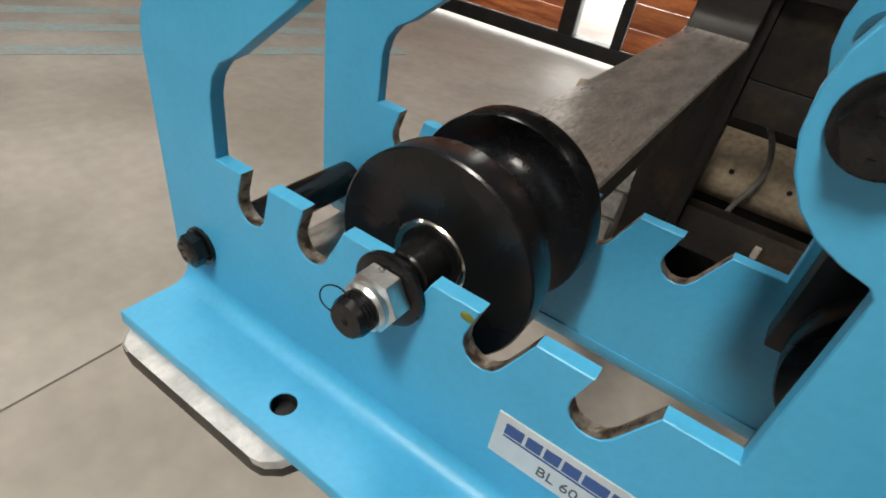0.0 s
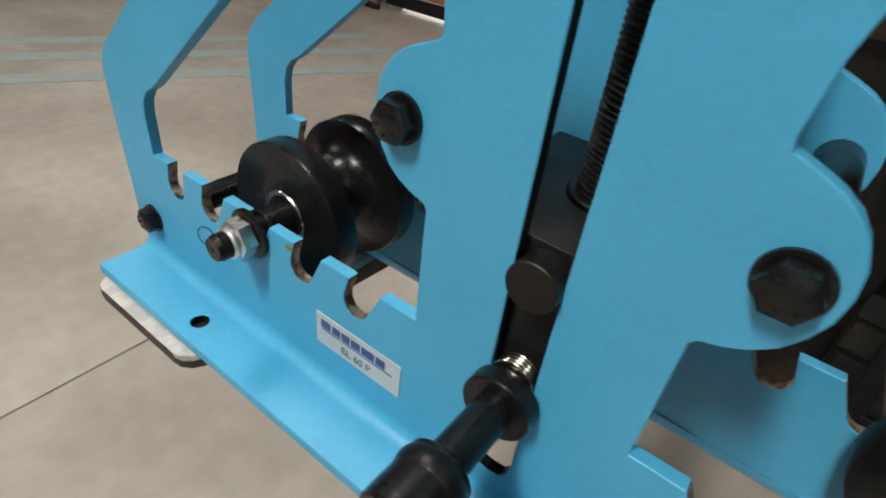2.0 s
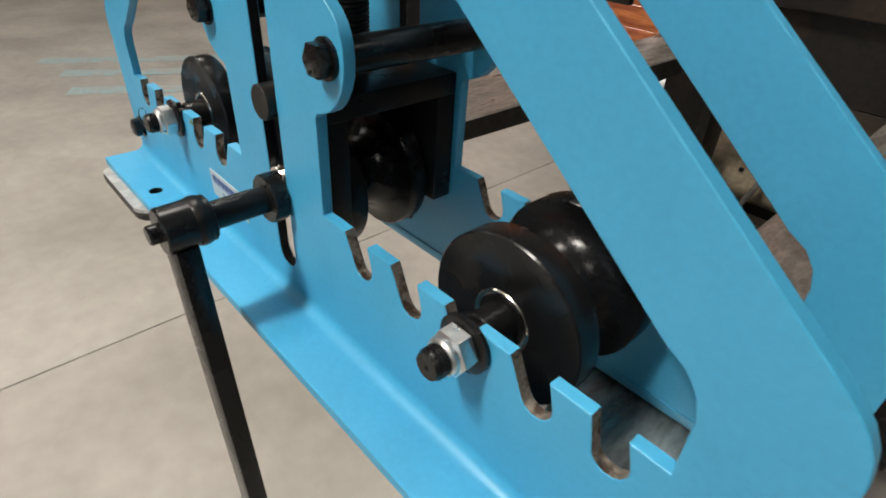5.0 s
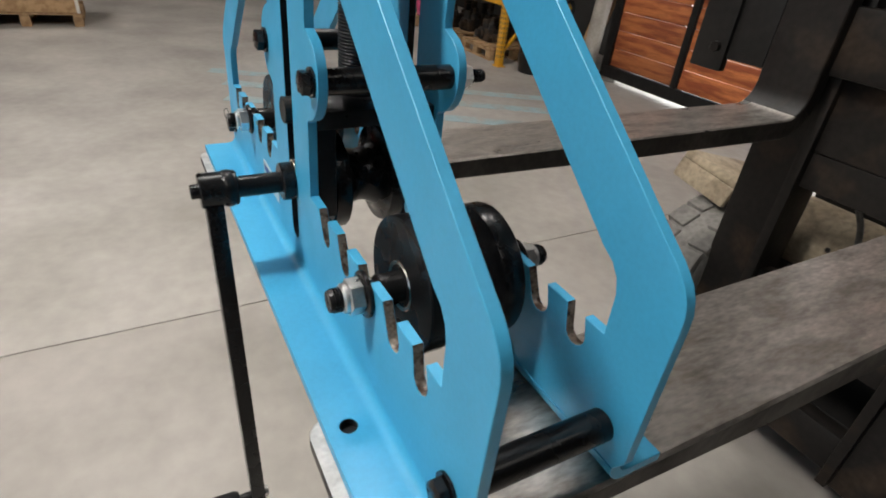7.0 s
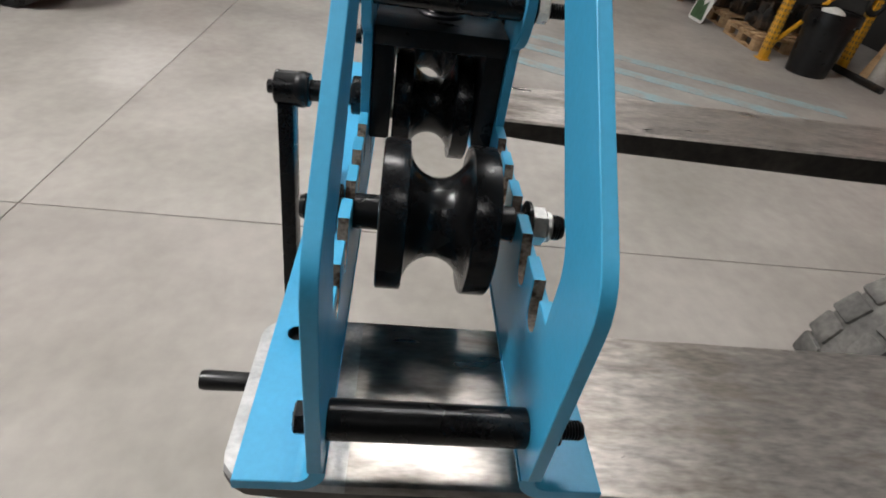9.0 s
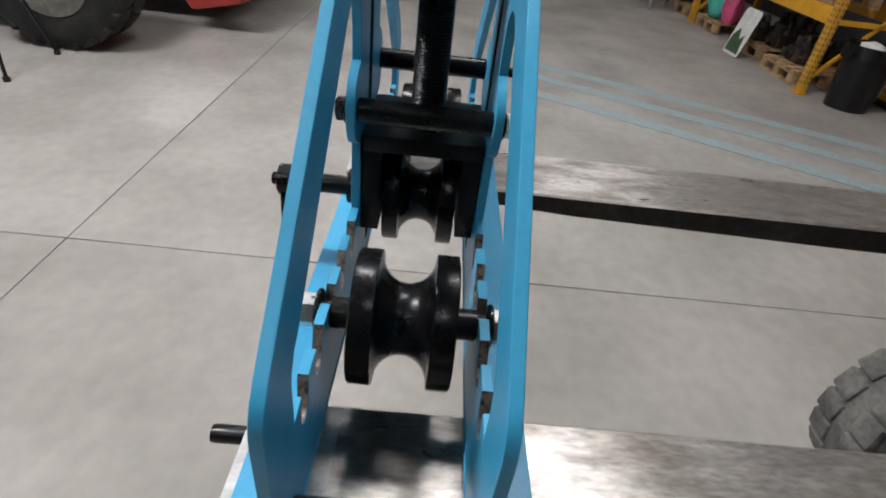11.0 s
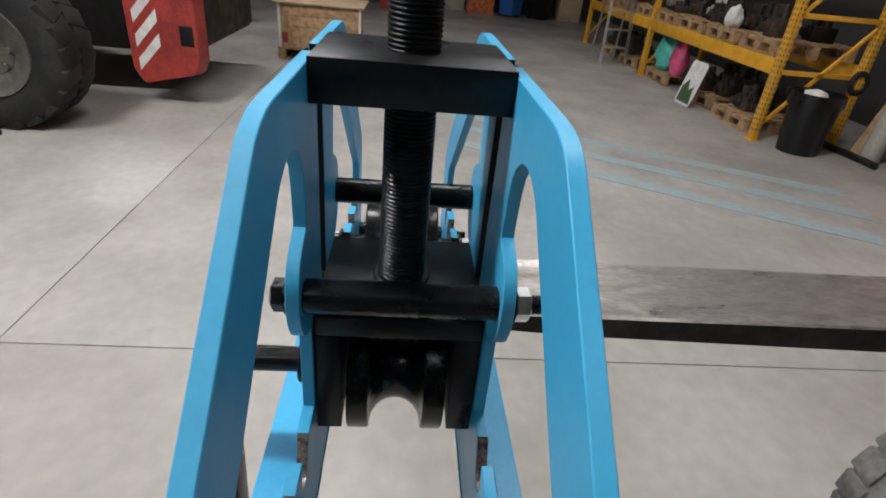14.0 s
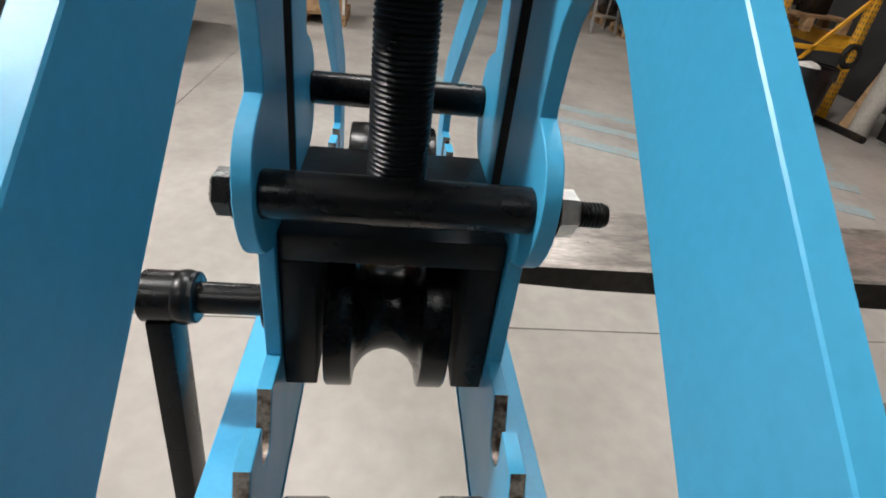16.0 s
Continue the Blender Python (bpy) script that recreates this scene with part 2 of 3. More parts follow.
def sheet(bm, loops, a0, a1, place, bevel=0.0, keep=None, slot_of=None):
    """A flat plate: outline and holes, given thickness from a0 to a1 by place(u, v, a)."""
    t = bmesh.new()
    edges = []
    for loop in loops:
        vs = [t.verts.new(place(u, v, a0)) for u, v in loop]
        edges += [t.edges.new((vs[i], vs[(i + 1) % len(vs)])) for i in range(len(vs))]
    bmesh.ops.triangle_fill(t, use_beauty=True, use_dissolve=False, edges=edges)
    bmesh.ops.dissolve_limit(t, angle_limit=0.01, verts=t.verts[:], edges=t.edges[:])
    ext = bmesh.ops.extrude_face_region(t, geom=t.faces[:])
    shift = Vector(place(0, 0, a1)) - Vector(place(0, 0, a0))
    bmesh.ops.translate(t, vec=shift, verts=[g for g in ext["geom"] if isinstance(g, bmesh.types.BMVert)])
    bmesh.ops.recalc_face_normals(t, faces=t.faces[:])
    if slot_of:
        for f in t.faces:
            f.material_index = slot_of(f)
    if bevel:
        rim = [e for e in t.edges if len(e.link_faces) == 2 and 1.3 < e.calc_face_angle(0) < 1.8 and (keep is None or not keep(e)) and abs((e.verts[0].co - e.verts[1].co).normalized().dot(shift.normalized())) < 0.1]
        bmesh.ops.bevel(t, geom=rim, offset=bevel, segments=1, affect="EDGES")
    me = bpy.data.meshes.new("tmp")
    t.to_mesh(me)
    t.free()
    bm.from_mesh(me)
    bpy.data.meshes.remove(me)
    return bm


def hexhead(bm, p, axis, af, h, slot=0):
    """A hexagon head or nut with its turned-down corners."""
    r = af / 2 / math.cos(radians(30))
    return lathe(bm, [(af * 0.46, 0), (r, h * 0.12), (r, h * 0.86), (af * 0.47, h)], p, axis, 6, True, slot)


def threads(bm, p, axis, r, length, pitch, seg=20, slot=0):
    prof = []
    for i in range(int(length / pitch)):
        prof += [(r - pitch * 0.45, i * pitch), (r, i * pitch + pitch * 0.4), (r, i * pitch + pitch * 0.6)]
    prof.append((r - pitch * 0.5, length))
    return lathe(bm, prof, p, axis, seg, True, slot)

# ---- the workshop ----
X0, X1, Y0, Y1, TOP = -15.0, 6.0, -7.5, 5.5, 5.6
JX, JY = -1.34, -1.42
GX, GY = -4.15, 4.45          # gate wall: its west end and inner face
floor = root("floor", (0, 0, 0), "large beige concrete floor slabs with dirty saw-cut joints", "floor", kind="structure")
part("bed", box(B(), X0 - 0.2, X1 + 0.2, Y0 - 0.2, Y1 + 3.0, -0.2, -0.012), JOINT, floor)
for xa, xb in ((X0, JX - 0.003), (JX + 0.003, X1)):
    for ya, yb in ((Y0, JY - 0.0018), (JY + 0.0018, Y1 + 2.0)):
        part("slab", box(B(), xa, xb, ya, yb, -0.1, 0.0, 0.004), CONCRETE, floor)


def wall(name, x0, x1, y0, y1, z0, z1):
    return single(name, box(B(), x0, x1, y0, y1, z0, z1), WALL, ((x0 + x1) / 2, (y0 + y1) / 2, z0), "plain grey workshop wall", "wall", kind="structure")


wall("wall_west", X0 - 0.2, X0, Y0 - 0.2, Y1 + 0.2, -0.1, TOP)
# east and south walls are out of view, added to close the room
wall("wall_east", X1, X1 + 0.2, Y0 - 0.2, Y1 + 0.2, -0.1, TOP)
wall("wall_south_1", X0, -1.2, Y0 - 0.2, Y0, -0.1, TOP)
wall("wall_south_2", 4.2, X1, Y0 - 0.2, Y0, -0.1, TOP)
# lintel over the front gate opening, added for the front light
wall("wall_south_3", -1.2, 4.2, Y0 - 0.2, Y0, 4.5, TOP)
wall("wall_north_1", X0, GX, Y1, Y1 + 0.2, -0.1, TOP)
wall("wall_return", GX, GX + 0.05, GY + 0.2, Y1, -0.1, TOP)
wall("wall_north_2", 0.4, X1, GY, GY + 0.2, -0.1, TOP)
wall("wall_north_3", GX, 0.4, GY, GY + 0.2, 3.2, TOP)
# roof out of view, added to shut out the sky
single("ceiling", box(B(), X0 - 0.2, X1 + 0.2, Y0 - 0.2, Y1 + 0.2, TOP, TOP + 0.15), ROOF, (0, 0, TOP), "unseen grey sheet roof added to close the workshop", "ceiling", kind="structure")
# housings and glowing diffusers for the added roof lamps
for lx, ly, power in LAMPS:
    lamp = root("added_roof_lamp", (lx, ly, 5.6), "unseen long white tube lamp added below the roof", "lamp", "roof lamps")
    part("housing", box(B(), lx - 0.28, lx + 0.28, ly - 0.9, ly + 0.9, 5.42, 5.60, 0.02), WHITE, lamp)
    part("diffuser", box(B(), lx - 0.24, lx + 0.24, ly - 0.86, ly + 0.86, 5.39, 5.42), TUBE, lamp)

# ---- bending machine ----
LIFT = -0.33
ZB = 1.369          # the forks' top, on which the machine stands
ZT = 1.477          # top of the teeth
T = 0.008           # sheet thickness
YR = 0.1220         # inner face of the rear plate
PITCH = 0.0474


def window():
    """The opening of one half: teeth below, post, ear and arm round it."""
    pts = [(0.060, ZT)]
    for i in range(5):
        xr = 0.0850 + PITCH * i          # outer corner of the flat
        xl = xr + 0.0236                 # inner corner of the next flat
        if i == 4:
            xl = xr + 0.018
        cx = xl - 0.0045
        pts += [(xr, ZT)] + [(cx + 0.0098 * math.cos(radians(a)), 1.4597 + 0.0098 * math.sin(radians(a))) for a in (208, 235, 262, 289, 316, 343, 372)] + [(xl + 0.0005, ZT)]
    pts += [(0.312, ZT), (0.3115, 1.508), (0.3085, 1.518), (0.302, 1.526), (0.292, 1.5316)]
    pts += [(0.128, 1.661), (0.119, 1.6665), (0.108, 1.6705), (0.096, 1.672), (0.084, 1.670), (0.073, 1.6635), (0.066, 1.654), (0.063, 1.642)]
    pts += [(0.061, 1.621), (0.062, 1.6168), (0.0695, 1.6140), (0.0775, 1.6105), (0.084, 1.6060), (0.089, 1.6000), (0.0925, 1.5920), (0.0937, 1.5830), (0.0928, 1.5735), (0.0895, 1.5650), (0.0845, 1.5575), (0.078, 1.5520), (0.070, 1.5482), (0.063, 1.5462), (0.0607, 1.5435)]
    return pts


def outline():
    """Right half from the middle slot down round the base and up the arm."""
    half = [(0.352, 1.388), (0.3590, 1.400), (0.3605, 1.515)]
    knee = [(0.3600, 1.524), (0.3575, 1.533), (0.3530, 1.5405), (0.3450, 1.5485)]
    top = [(0.162, 1.6903), (0.154, 1.6960), (0.144, 1.7003), (0.133, 1.7028), (0.120, 1.7035), (0.012, 1.7035)]
    slot = [(0.012, 1.4155), (0.011, 1.410), (0.007, 1.4045), (0, 1.403)]
    right = half + knee + top + slot
    left = [(-x, z) for x, z in reversed(right[:-1])]
    return right + left


def cut_face(f):
    c = f.calc_center_median()
    if abs(f.normal.y) < 0.3 and abs(c.x) < 0.0125 and c.z < 1.70:
        return 2
    return 1 if abs(f.normal.y) < 0.3 and 1.44 < c.z < ZT - 0.0012 and 0.085 < abs(c.x) < 0.31 else 0


bender = root("bending_machine", (0, 0.065, ZB), "bright blue steel manual pipe bending machine on forklift forks", "bending machine")


def side_plate(y_face, out):
    """One bent sheet: upright with windows, bend and foot flange; out is -1 to the front, 1 to the rear."""
    bm = B()
    win = window()
    loops = [outline(), win, [(-x, z) for x, z in win]]
    sheet(bm, loops, y_face, y_face - out * T, lambda u, v, a: (u, a, v if v < ZT else ZT + (v - ZT) * 1.025), 0.0005, lambda e: all(v.co.z < 1.3885 for v in e.verts), cut_face)
    prof = []
    cy, cz = y_face + out * 0.010, 1.388
    for i in range(9):
        a = radians(90 * i / 8)
        prof.append((cy - out * 0.010 * math.cos(a), cz - 0.010 * math.sin(a)))
    for i in range(8, -1, -1):
        a = radians(90 * i / 8)
        prof.append((cy - out * 0.019 * math.cos(a), cz - 0.019 * math.sin(a)))
    rows = [[bm.verts.new((x, y, z)) for y, z in prof] for x in (-0.352, 0.352)]
    k = len(prof)
    for i in range(k):
        bm.faces.new((rows[0][i], rows[0][(i + 1) % k], rows[1][(i + 1) % k], rows[1][i]))
    for row in rows:
        bm.faces.new(row)
    far = y_face + out * 0.044
    holes = [[(s * 0.237 + 0.0068 * math.cos(2 * math.pi * i / 20), y_face + out * 0.027 + 0.0068 * math.sin(2 * math.pi * i / 20)) for i in range(20)] for s in (-1, 1)]
    sheet(bm, [[(-0.352, cy), (0.352, cy), (0.352, far), (-0.352, far)]] + holes, 1.369, 1.378, lambda u, v, a: (u, v, a), 0.0006, lambda e: all(abs(v.co.y - cy) < 1e-4 for v in e.verts))
    # hole walls get the black material: the shade inside is put into the colour
    for f in bm.faces:
        m = f.calc_center_median()
        if m.z < 1.3785 and abs(f.normal.z) < 0.5 and any(math.hypot(m.x - s * 0.237, m.y - y_face - out * 0.027) < 0.009 for s in (-1, 1)):
            f.material_index = 2
    return part("side_plate", bm, [BLUE, BARE, BLACKM], bender)


# a black disc stands for the shade at the bottom of a bolt hole
def hole_bottom(s, y):
    part("bolt_hole_shade", rod(B(), (s * 0.237, y, 1.3692), (s * 0.237, y, 1.3712), 0.0067, 20, 0.0002), BLACKM, bender, "black disc as the shade in the bolt hole")


for s in (-1, 1):
    hole_bottom(s, -0.027)
    hole_bottom(s, YR + T + 0.027)
front_plate = side_plate(0.0, -1)
rear_plate = side_plate(YR + T, 1)


def cross_tube(x, z, r):
    tube = part("spacer_tube", rod(B(), (x, T, z), (x, YR, z), r, 28, 0.0008), BLACK, bender, "black painted steel spacer tube")
    bm = B()
    lathe(bm, [(0.0118, 0), (0.0118, 0.002)], (x, 0, z), (0, -1, 0), 28)
    hexhead(bm, (x, -0.002, z), (0, -1, 0), 0.0175, 0.0085)
    for i in range(6):
        a = radians(60 * i + 15)
        box(bm, x + 0.0058 * math.cos(a) - 0.0009, x + 0.0058 * math.cos(a) + 0.0009, -0.0109, -0.0104, z + 0.0058 * math.sin(a) - 0.0006, z + 0.0058 * math.sin(a) + 0.0006)
    part("bolt", bm, BLACK, bender, "black hexagon bolt head")
    ye = YR + T
    bm = B()
    lathe(bm, [(0.0118, 0), (0.0118, 0.002)], (x, ye, z), (0, 1, 0), 28)
    part("washer", bm, BLACK, bender)
    bm = B()
    hexhead(bm, (x, ye + 0.002, z), (0, 1, 0), 0.0185, 0.010)
    part("nut", bm, ZINC if z > 1.5 else BLACK, bender, "hexagon nut")
    part("threaded_end", threads(B(), (x, ye + 0.010, z), (0, 1, 0), 0.0058, 0.016, 0.0018), BLACK, bender)


for s in (-1, 1):
    cross_tube(s * 0.078, 1.5836, 0.0105)
    cross_tube(s * 0.333, 1.4125, 0.0118)

# top block with the spindle
bm = B()
box(bm, -0.0445, 0.0445, T, YR, 1.6872, 1.7125, 0.0008)
top_block = part("top_block", bm, BLACKM, bender, "thick black steel block between the plates")
for s in (-1, 1):
    for x in (-0.028, 0.028):
        y = -0.0 if s < 0 else YR + T
        part("bolt", hexhead(B(), (x, y, 1.6972), (0, s, 0), 0.0115, 0.006), BLACK, bender)
spindle = part("spindle", threads(B(), (0, 0.065, 1.552), (0, 0, 1), 0.0168, 0.30, 0.0029, 32), BLACKM, bender, "black threaded pressing spindle")
bm = B()
rod(bm, (0, 0.065, 1.550), (0, 0.065, 1.5555), 0.021, 32)
part("spindle_foot", bm, BLACKM, bender)

# sliding carriage with the pressing roller
carriage = part("carriage", box(B(), -0.056, 0.056, T + 0.0006, YR - 0.0006, 1.536, 1.552, 0.001), BLACKM, bender, "matt black sliding roller carriage")
for ya, yb in ((T + 0.0006, 0.0262), (0.1038, YR - 0.0006)):
    part("cheek", box(B(), -0.056, 0.056, ya, yb, 1.4515, 1.5362, 0.001), BLACKM, carriage)
for ya in (0.0, YR + T):
    s = -1 if ya == 0 else 1
    part("guide_pin", rod(B(), (0, T if s < 0 else YR, 1.538), (0, ya + s * 0.006, 1.538), 0.0122, 28, 0.0006), MAST, carriage, "dull steel guide pin in the slot")


def roller_profile(r, groove, half, gw):
    prof = [(r - 0.001, -half), (r, -half + 0.001), (r, -gw - 0.0012), (r - 0.0008, -gw)]
    for i in range(1, 16):
        a = math.pi * i / 16
        prof.append((r - 0.0008 - (r - groove) * math.sin(a) ** 0.9, -gw * math.cos(a)))
    return prof + [(r - 0.0008, gw), (r, gw + 0.0012), (r, half - 0.001), (r - 0.001, half)]


bm = B()
lathe(bm, roller_profile(0.0505, 0.0275, 0.0365, 0.0205), (0, 0.065, 1.4655), (0, 1, 0), 64)
press = part("roller", bm, BLACK, carriage, "black grooved pressing roller")

# crank
CA = radians(4.8)
CX, CZ, CL = 0.0, 1.467, 0.424
crank = part("crank", rod(B(), (0, T, CZ), (0, -0.056, CZ), 0.0102, 28), BLACK, bender, "black steel hand crank")
part("collar", rod(B(), (0, -0.001, CZ), (0, -0.0125, CZ), 0.0185, 32), BLACK, crank)
for i in range(4):
    bm = B()
    lathe(bm, [(0.0095, 0), (0.0112, 0.0002), (0.0116, 0.0008), (0.0112, 0.0014), (0.0095, 0.0016)], (0, -0.0006 + 0.0022 * i, CZ + 0.0105), (0, 1, 0), 28)
    part("bearing_ring", bm, RACE, crank, "bright bearing ring in the slot")
bm = B()
rod(bm, (0, -0.053, CZ), (0, -0.0865, CZ), 0.0165, 32, 0.0012)
lathe(bm, [(0.0165, 0), (0.0174, 0.002), (0.0177, 0.005), (0.0172, 0.008), (0.0165, 0.0095)], (0, -0.0565, CZ), (0, -1, 0), 32, False)
part("hub", bm, BLACK, crank)
part("shaft_end", rod(B(), (0, -0.085, CZ), (0, -0.094, CZ), 0.0068, 20), BLACK, crank)
end = Vector((math.sin(CA) * CL, -0.0755, CZ - math.cos(CA) * CL))
bm = B()
beam(bm, (math.sin(CA) * 0.012, -0.0755, CZ - math.cos(CA) * 0.012), end, 0.0155, 0.0265, 0.0012, (math.cos(CA), 0, math.sin(CA)))
part("arm", bm, BLACK, crank)
bm = B()
lathe(bm, [(0.006, 0), (0.006, 0.014), (0.010, 0.0142), (0.0125, 0.020), (0.0132, 0.06), (0.0138, 0.112), (0.0125, 0.118), (0.004, 0.118)], (end.x - math.sin(CA) * 0.014, -0.0830, end.z + math.cos(CA) * 0.014), (0, -1, 0), 28)
part("grip", bm, PLASTIC, crank, "black plastic crank grip")
part("grip_bolt", rod(B(), (end.x - math.sin(CA) * 0.014, -0.0680, end.z + math.cos(CA) * 0.014), (end.x - math.sin(CA) * 0.014, -0.0625, end.z + math.cos(CA) * 0.014), 0.007, 16), ZINC, crank)

# name plate: brand mark as plain bars
plate = part("name_plate", box(B(), -0.1370, -0.0660, -0.0008, 0.0, 1.4095, 1.4355), LABEL, bender, "silver name plate with dark blue print")
bm = B()
x = -0.1325
for w, g in ((0.0085, 0.0015), (0.0070, 0.0013), (0.0070, 0.0013), (0.0075, 0.0013), (0.0105, 0.0013), (0.0075, 0)):
    box(bm, x, x + w, -0.0011, -0.0007, 1.4252, 1.4315)
    x += w + g
box(bm, -0.1325, -0.0720, -0.0011, -0.0007, 1.4233, 1.4241)
part("brand_mark", bm, INK, plate, "dark blue brand mark as plain bars")
cu = bpy.data.curves.new("model_text", "FONT")
cu.body, cu.size, cu.extrude, cu.align_x = "BL 60 P", 0.0082, 0.0001, "CENTER"
tob = bpy.data.objects.new("model_text", cu)
scene.collection.objects.link(tob)
bpy.context.view_layer.update()
tm = bpy.data.meshes.new_from_object(tob.evaluated_get(bpy.context.evaluated_depsgraph_get()))
bpy.data.objects.remove(tob)
bm = B()
bm.from_mesh(tm)
bm.transform(Matrix.Translation((-0.1020, -0.00095, 1.4135)) @ Matrix.Rotation(radians(90), 4, "X"))
part("model_text", bm, GREYINK, plate)


def bend_roller(sx):
    """A grooved roller on an axle bolt lying in the third slots."""
    x, z = sx * 0.1985, 1.4643
    thing = root("bending_roller", (x, 0.065, z - 0.008), "black grooved steel bending roller on a threaded axle", "roller", "bending rollers")
    bm = B()
    lathe(bm, roller_profile(0.0530, 0.0290, 0.0385, 0.0210), (x, 0.065, z), (0, 1, 0), 72)
    wheel = part("wheel", bm, BLACK, thing)
    for s in (-1, 1):
        yf = 0.065 + s * 0.0385
        bm = B()
        lathe(bm, [(0.0165, 0), (0.0180, 0.0009), (0.0192, 0.0009), (0.0200, 0)], (x, yf, z), (0, s, 0), 40, False)
        part("bearing_ring", bm, RACE, wheel, "bright bearing ring")
        yp = T if s < 0 else YR
        bm = B()
        rod(bm, (x, yf - s * 0.002, z), (x, yp, z), 0.0125, 32, 0.001)
        part("bushing", bm, BLACK, thing)
        yo = 0.0 if s < 0 else YR + T
        part("washer", lathe(B(), [(0.0165, 0.0), (0.0178, 0.0008), (0.0178, 0.0030), (0.0165, 0.0038)], (x, yo, z), (0, s, 0), 36), BLACK, thing)
        bm = B()
        hexhead(bm, (x, yo + s * 0.0034, z), (0, s, 0), 0.0240, 0.0125)
        lathe(bm, [(0.0112, 0), (0.0112, 0.0025), (0.0098, 0.0040), (0.0085, 0.0040)], (x, yo + s * 0.0155, z), (0, s, 0), 36, False)
        part("nut", bm, ZINC, thing, "shiny zinc lock nut")
        part("axle_end", threads(B(), (x, yo + s * 0.012, z), (0, s, 0), 0.0092, 0.0150, 0.0018, 28), BLACK, thing)
        part("axle_face", lathe(B(), [(0.0086, 0), (0.0078, 0.0018), (0.0020, 0.0018), (0.0, 0.0002)], (x, yo + s * 0.0268, z), (0, s, 0), 28, False), BLACK, thing)
    part("axle", rod(B(), (x, -0.010, z), (x, YR + T + 0.010, z), 0.0090, 24), BLACK, thing)
    return thing


rollers = [bend_roller(sx) for sx in (-1, 1)]
loop = [(0.0062 + 0.00035 * math.cos(2 * math.pi * i / 8), 0.00035 * math.sin(2 * math.pi * i / 8)) for i in range(9)]
bm = lathe(B(), loop, (-0.2055, -0.0275, 1.4710), (0.3, -1, 0.1), 28, False)
bmesh.ops.remove_doubles(bm, verts=bm.verts[:], dist=0.0001)
part("wire_loop", bm, BLACK, rollers[0], "thin wire loop at the axle end")
bm = lathe(B(), [(0.0036, 0), (0.0030, 0.0004), (0.0015, 0.0006), (0, 0.0006)], (-0.1615, 0.0002, 1.4715), (0, -1, 0), 14, False)
bm.transform(Matrix.Translation((-0.1615, 0, 1.4715)) @ Matrix.Diagonal((1.0, 1.0, 0.7, 1.0)) @ Matrix.Translation((0.1615, 0, -1.4715)))
part("paint_mark", bm, OLIVE, bender, "yellow-green paint mark below the slots")

# ---- the carrying forklift ----
truck = root("forklift", (0, 1.5, 0.33), "dark worn forklift with dirty mast and raised forks", "forklift")


def fork(xc):
    """A fork blade, tapered to the tip, bent up at the heel into its shank."""
    w = 0.0715
    ys = [-0.0540, -0.0525, -0.0470, -0.0380, 0.02, 0.30, 0.75, 1.10, 1.215]
    hw = [0.052, 0.0585, 0.0645, 0.0685, 0.0705, w, w, w, w]
    th = [0.011, 0.012, 0.013, 0.014, 0.018, 0.034, 0.043, 0.046, 0.047]
    rings = [((y, ZB), (y, ZB - t), h) for y, h, t in zip(ys, hw, th)]
    cy, cz = 1.215, ZB + 0.055
    for a in range(15, 91, 15):
        c, d = math.sin(radians(a)), math.cos(radians(a))
        rings.append(((cy + 0.055 * c, cz - 0.055 * d), (cy + 0.100 * c, cz - 0.102 * d), w))
    rings.append(((cy + 0.055, ZB + 0.62), (cy + 0.098, ZB + 0.62), w))
    bm = B()
    made = []
    for (yt, zt), (yb, zb), h in rings:
        top, low = Vector((0, yt, zt)), Vector((0, yb, zb))
        d = (low - top).normalized() * 0.003
        e = 0.003
        made.append([bm.verts.new(Vector((xc + a, 0, 0)) + p) for a, p in ((-h, low - d), (-h, top + d), (-h + e, top), (h - e, top), (h, top + d), (h, low - d), (h - e, low), (-h + e, low))])
    for i, (a, b) in enumerate(zip(made, made[1:])):
        for k in range(8):
            f = bm.faces.new((a[k], a[(k + 1) % 8], b[(k + 1) % 8], b[k]))
            y = rings[i][0][0]
            if k in (1, 2, 3):
                f.material_index = 2 if y < -0.03 else 0 if i < 10 else 3
            else:
                f.material_index = 1 if i < 12 else 3
    bm.faces.new(made[0]).material_index = 1
    bm.faces.new(made[-1])
    return part("fork", bm, [FORK, FORKSIDE, TIP, MAST], truck, "worn steel fork blade with a scraped tip")


for xc in (-0.281, 0.281):
    fork(xc)
for z in (1.47, 1.86):
    part("carriage_bar", box(B(), -0.56, 0.56, 1.247, 1.29, z, z + 0.15, 0.006), MAST, truck)
for x in (-0.52, 0.52):
    part("carriage_upright", box(B(), x - 0.05, x + 0.05, 1.220, 1.245, 1.415, 2.05, 0.004), FRAMEM, truck)
    part("pin", rod(B(), (x + 0.02, 1.222, 1.475), (x + 0.02, 1.208, 1.475), 0.014, 20), MAST, truck)
part("bracket", box(B(), -0.469, -0.36, 1.228, 1.244, 1.45, 1.70, 0.004), FRAMEM, truck)
for s in (-1, 1):
    a, b = sorted((s * 0.220, s * 0.350))
    w = s * 0.334
    inner = min(a, b, key=abs)
    outer = max(a, b, key=abs)
    sec = [(inner, 1.30), (outer, 1.30), (outer, 1.44), (inner, 1.44), (inner, 1.425), (w, 1.425), (w, 1.315), (inner, 1.315)]
    part("mast_channel", sheet(B(), [sec], 0.47, 2.70, lambda u, v, h: (u, v, h), 0.002), MAST, truck)
    part("inner_channel", box(B(), s * 0.205 - 0.014, s * 0.205 + 0.014, 1.28, 1.40, 0.47, 2.72, 0.004), MAST, truck)
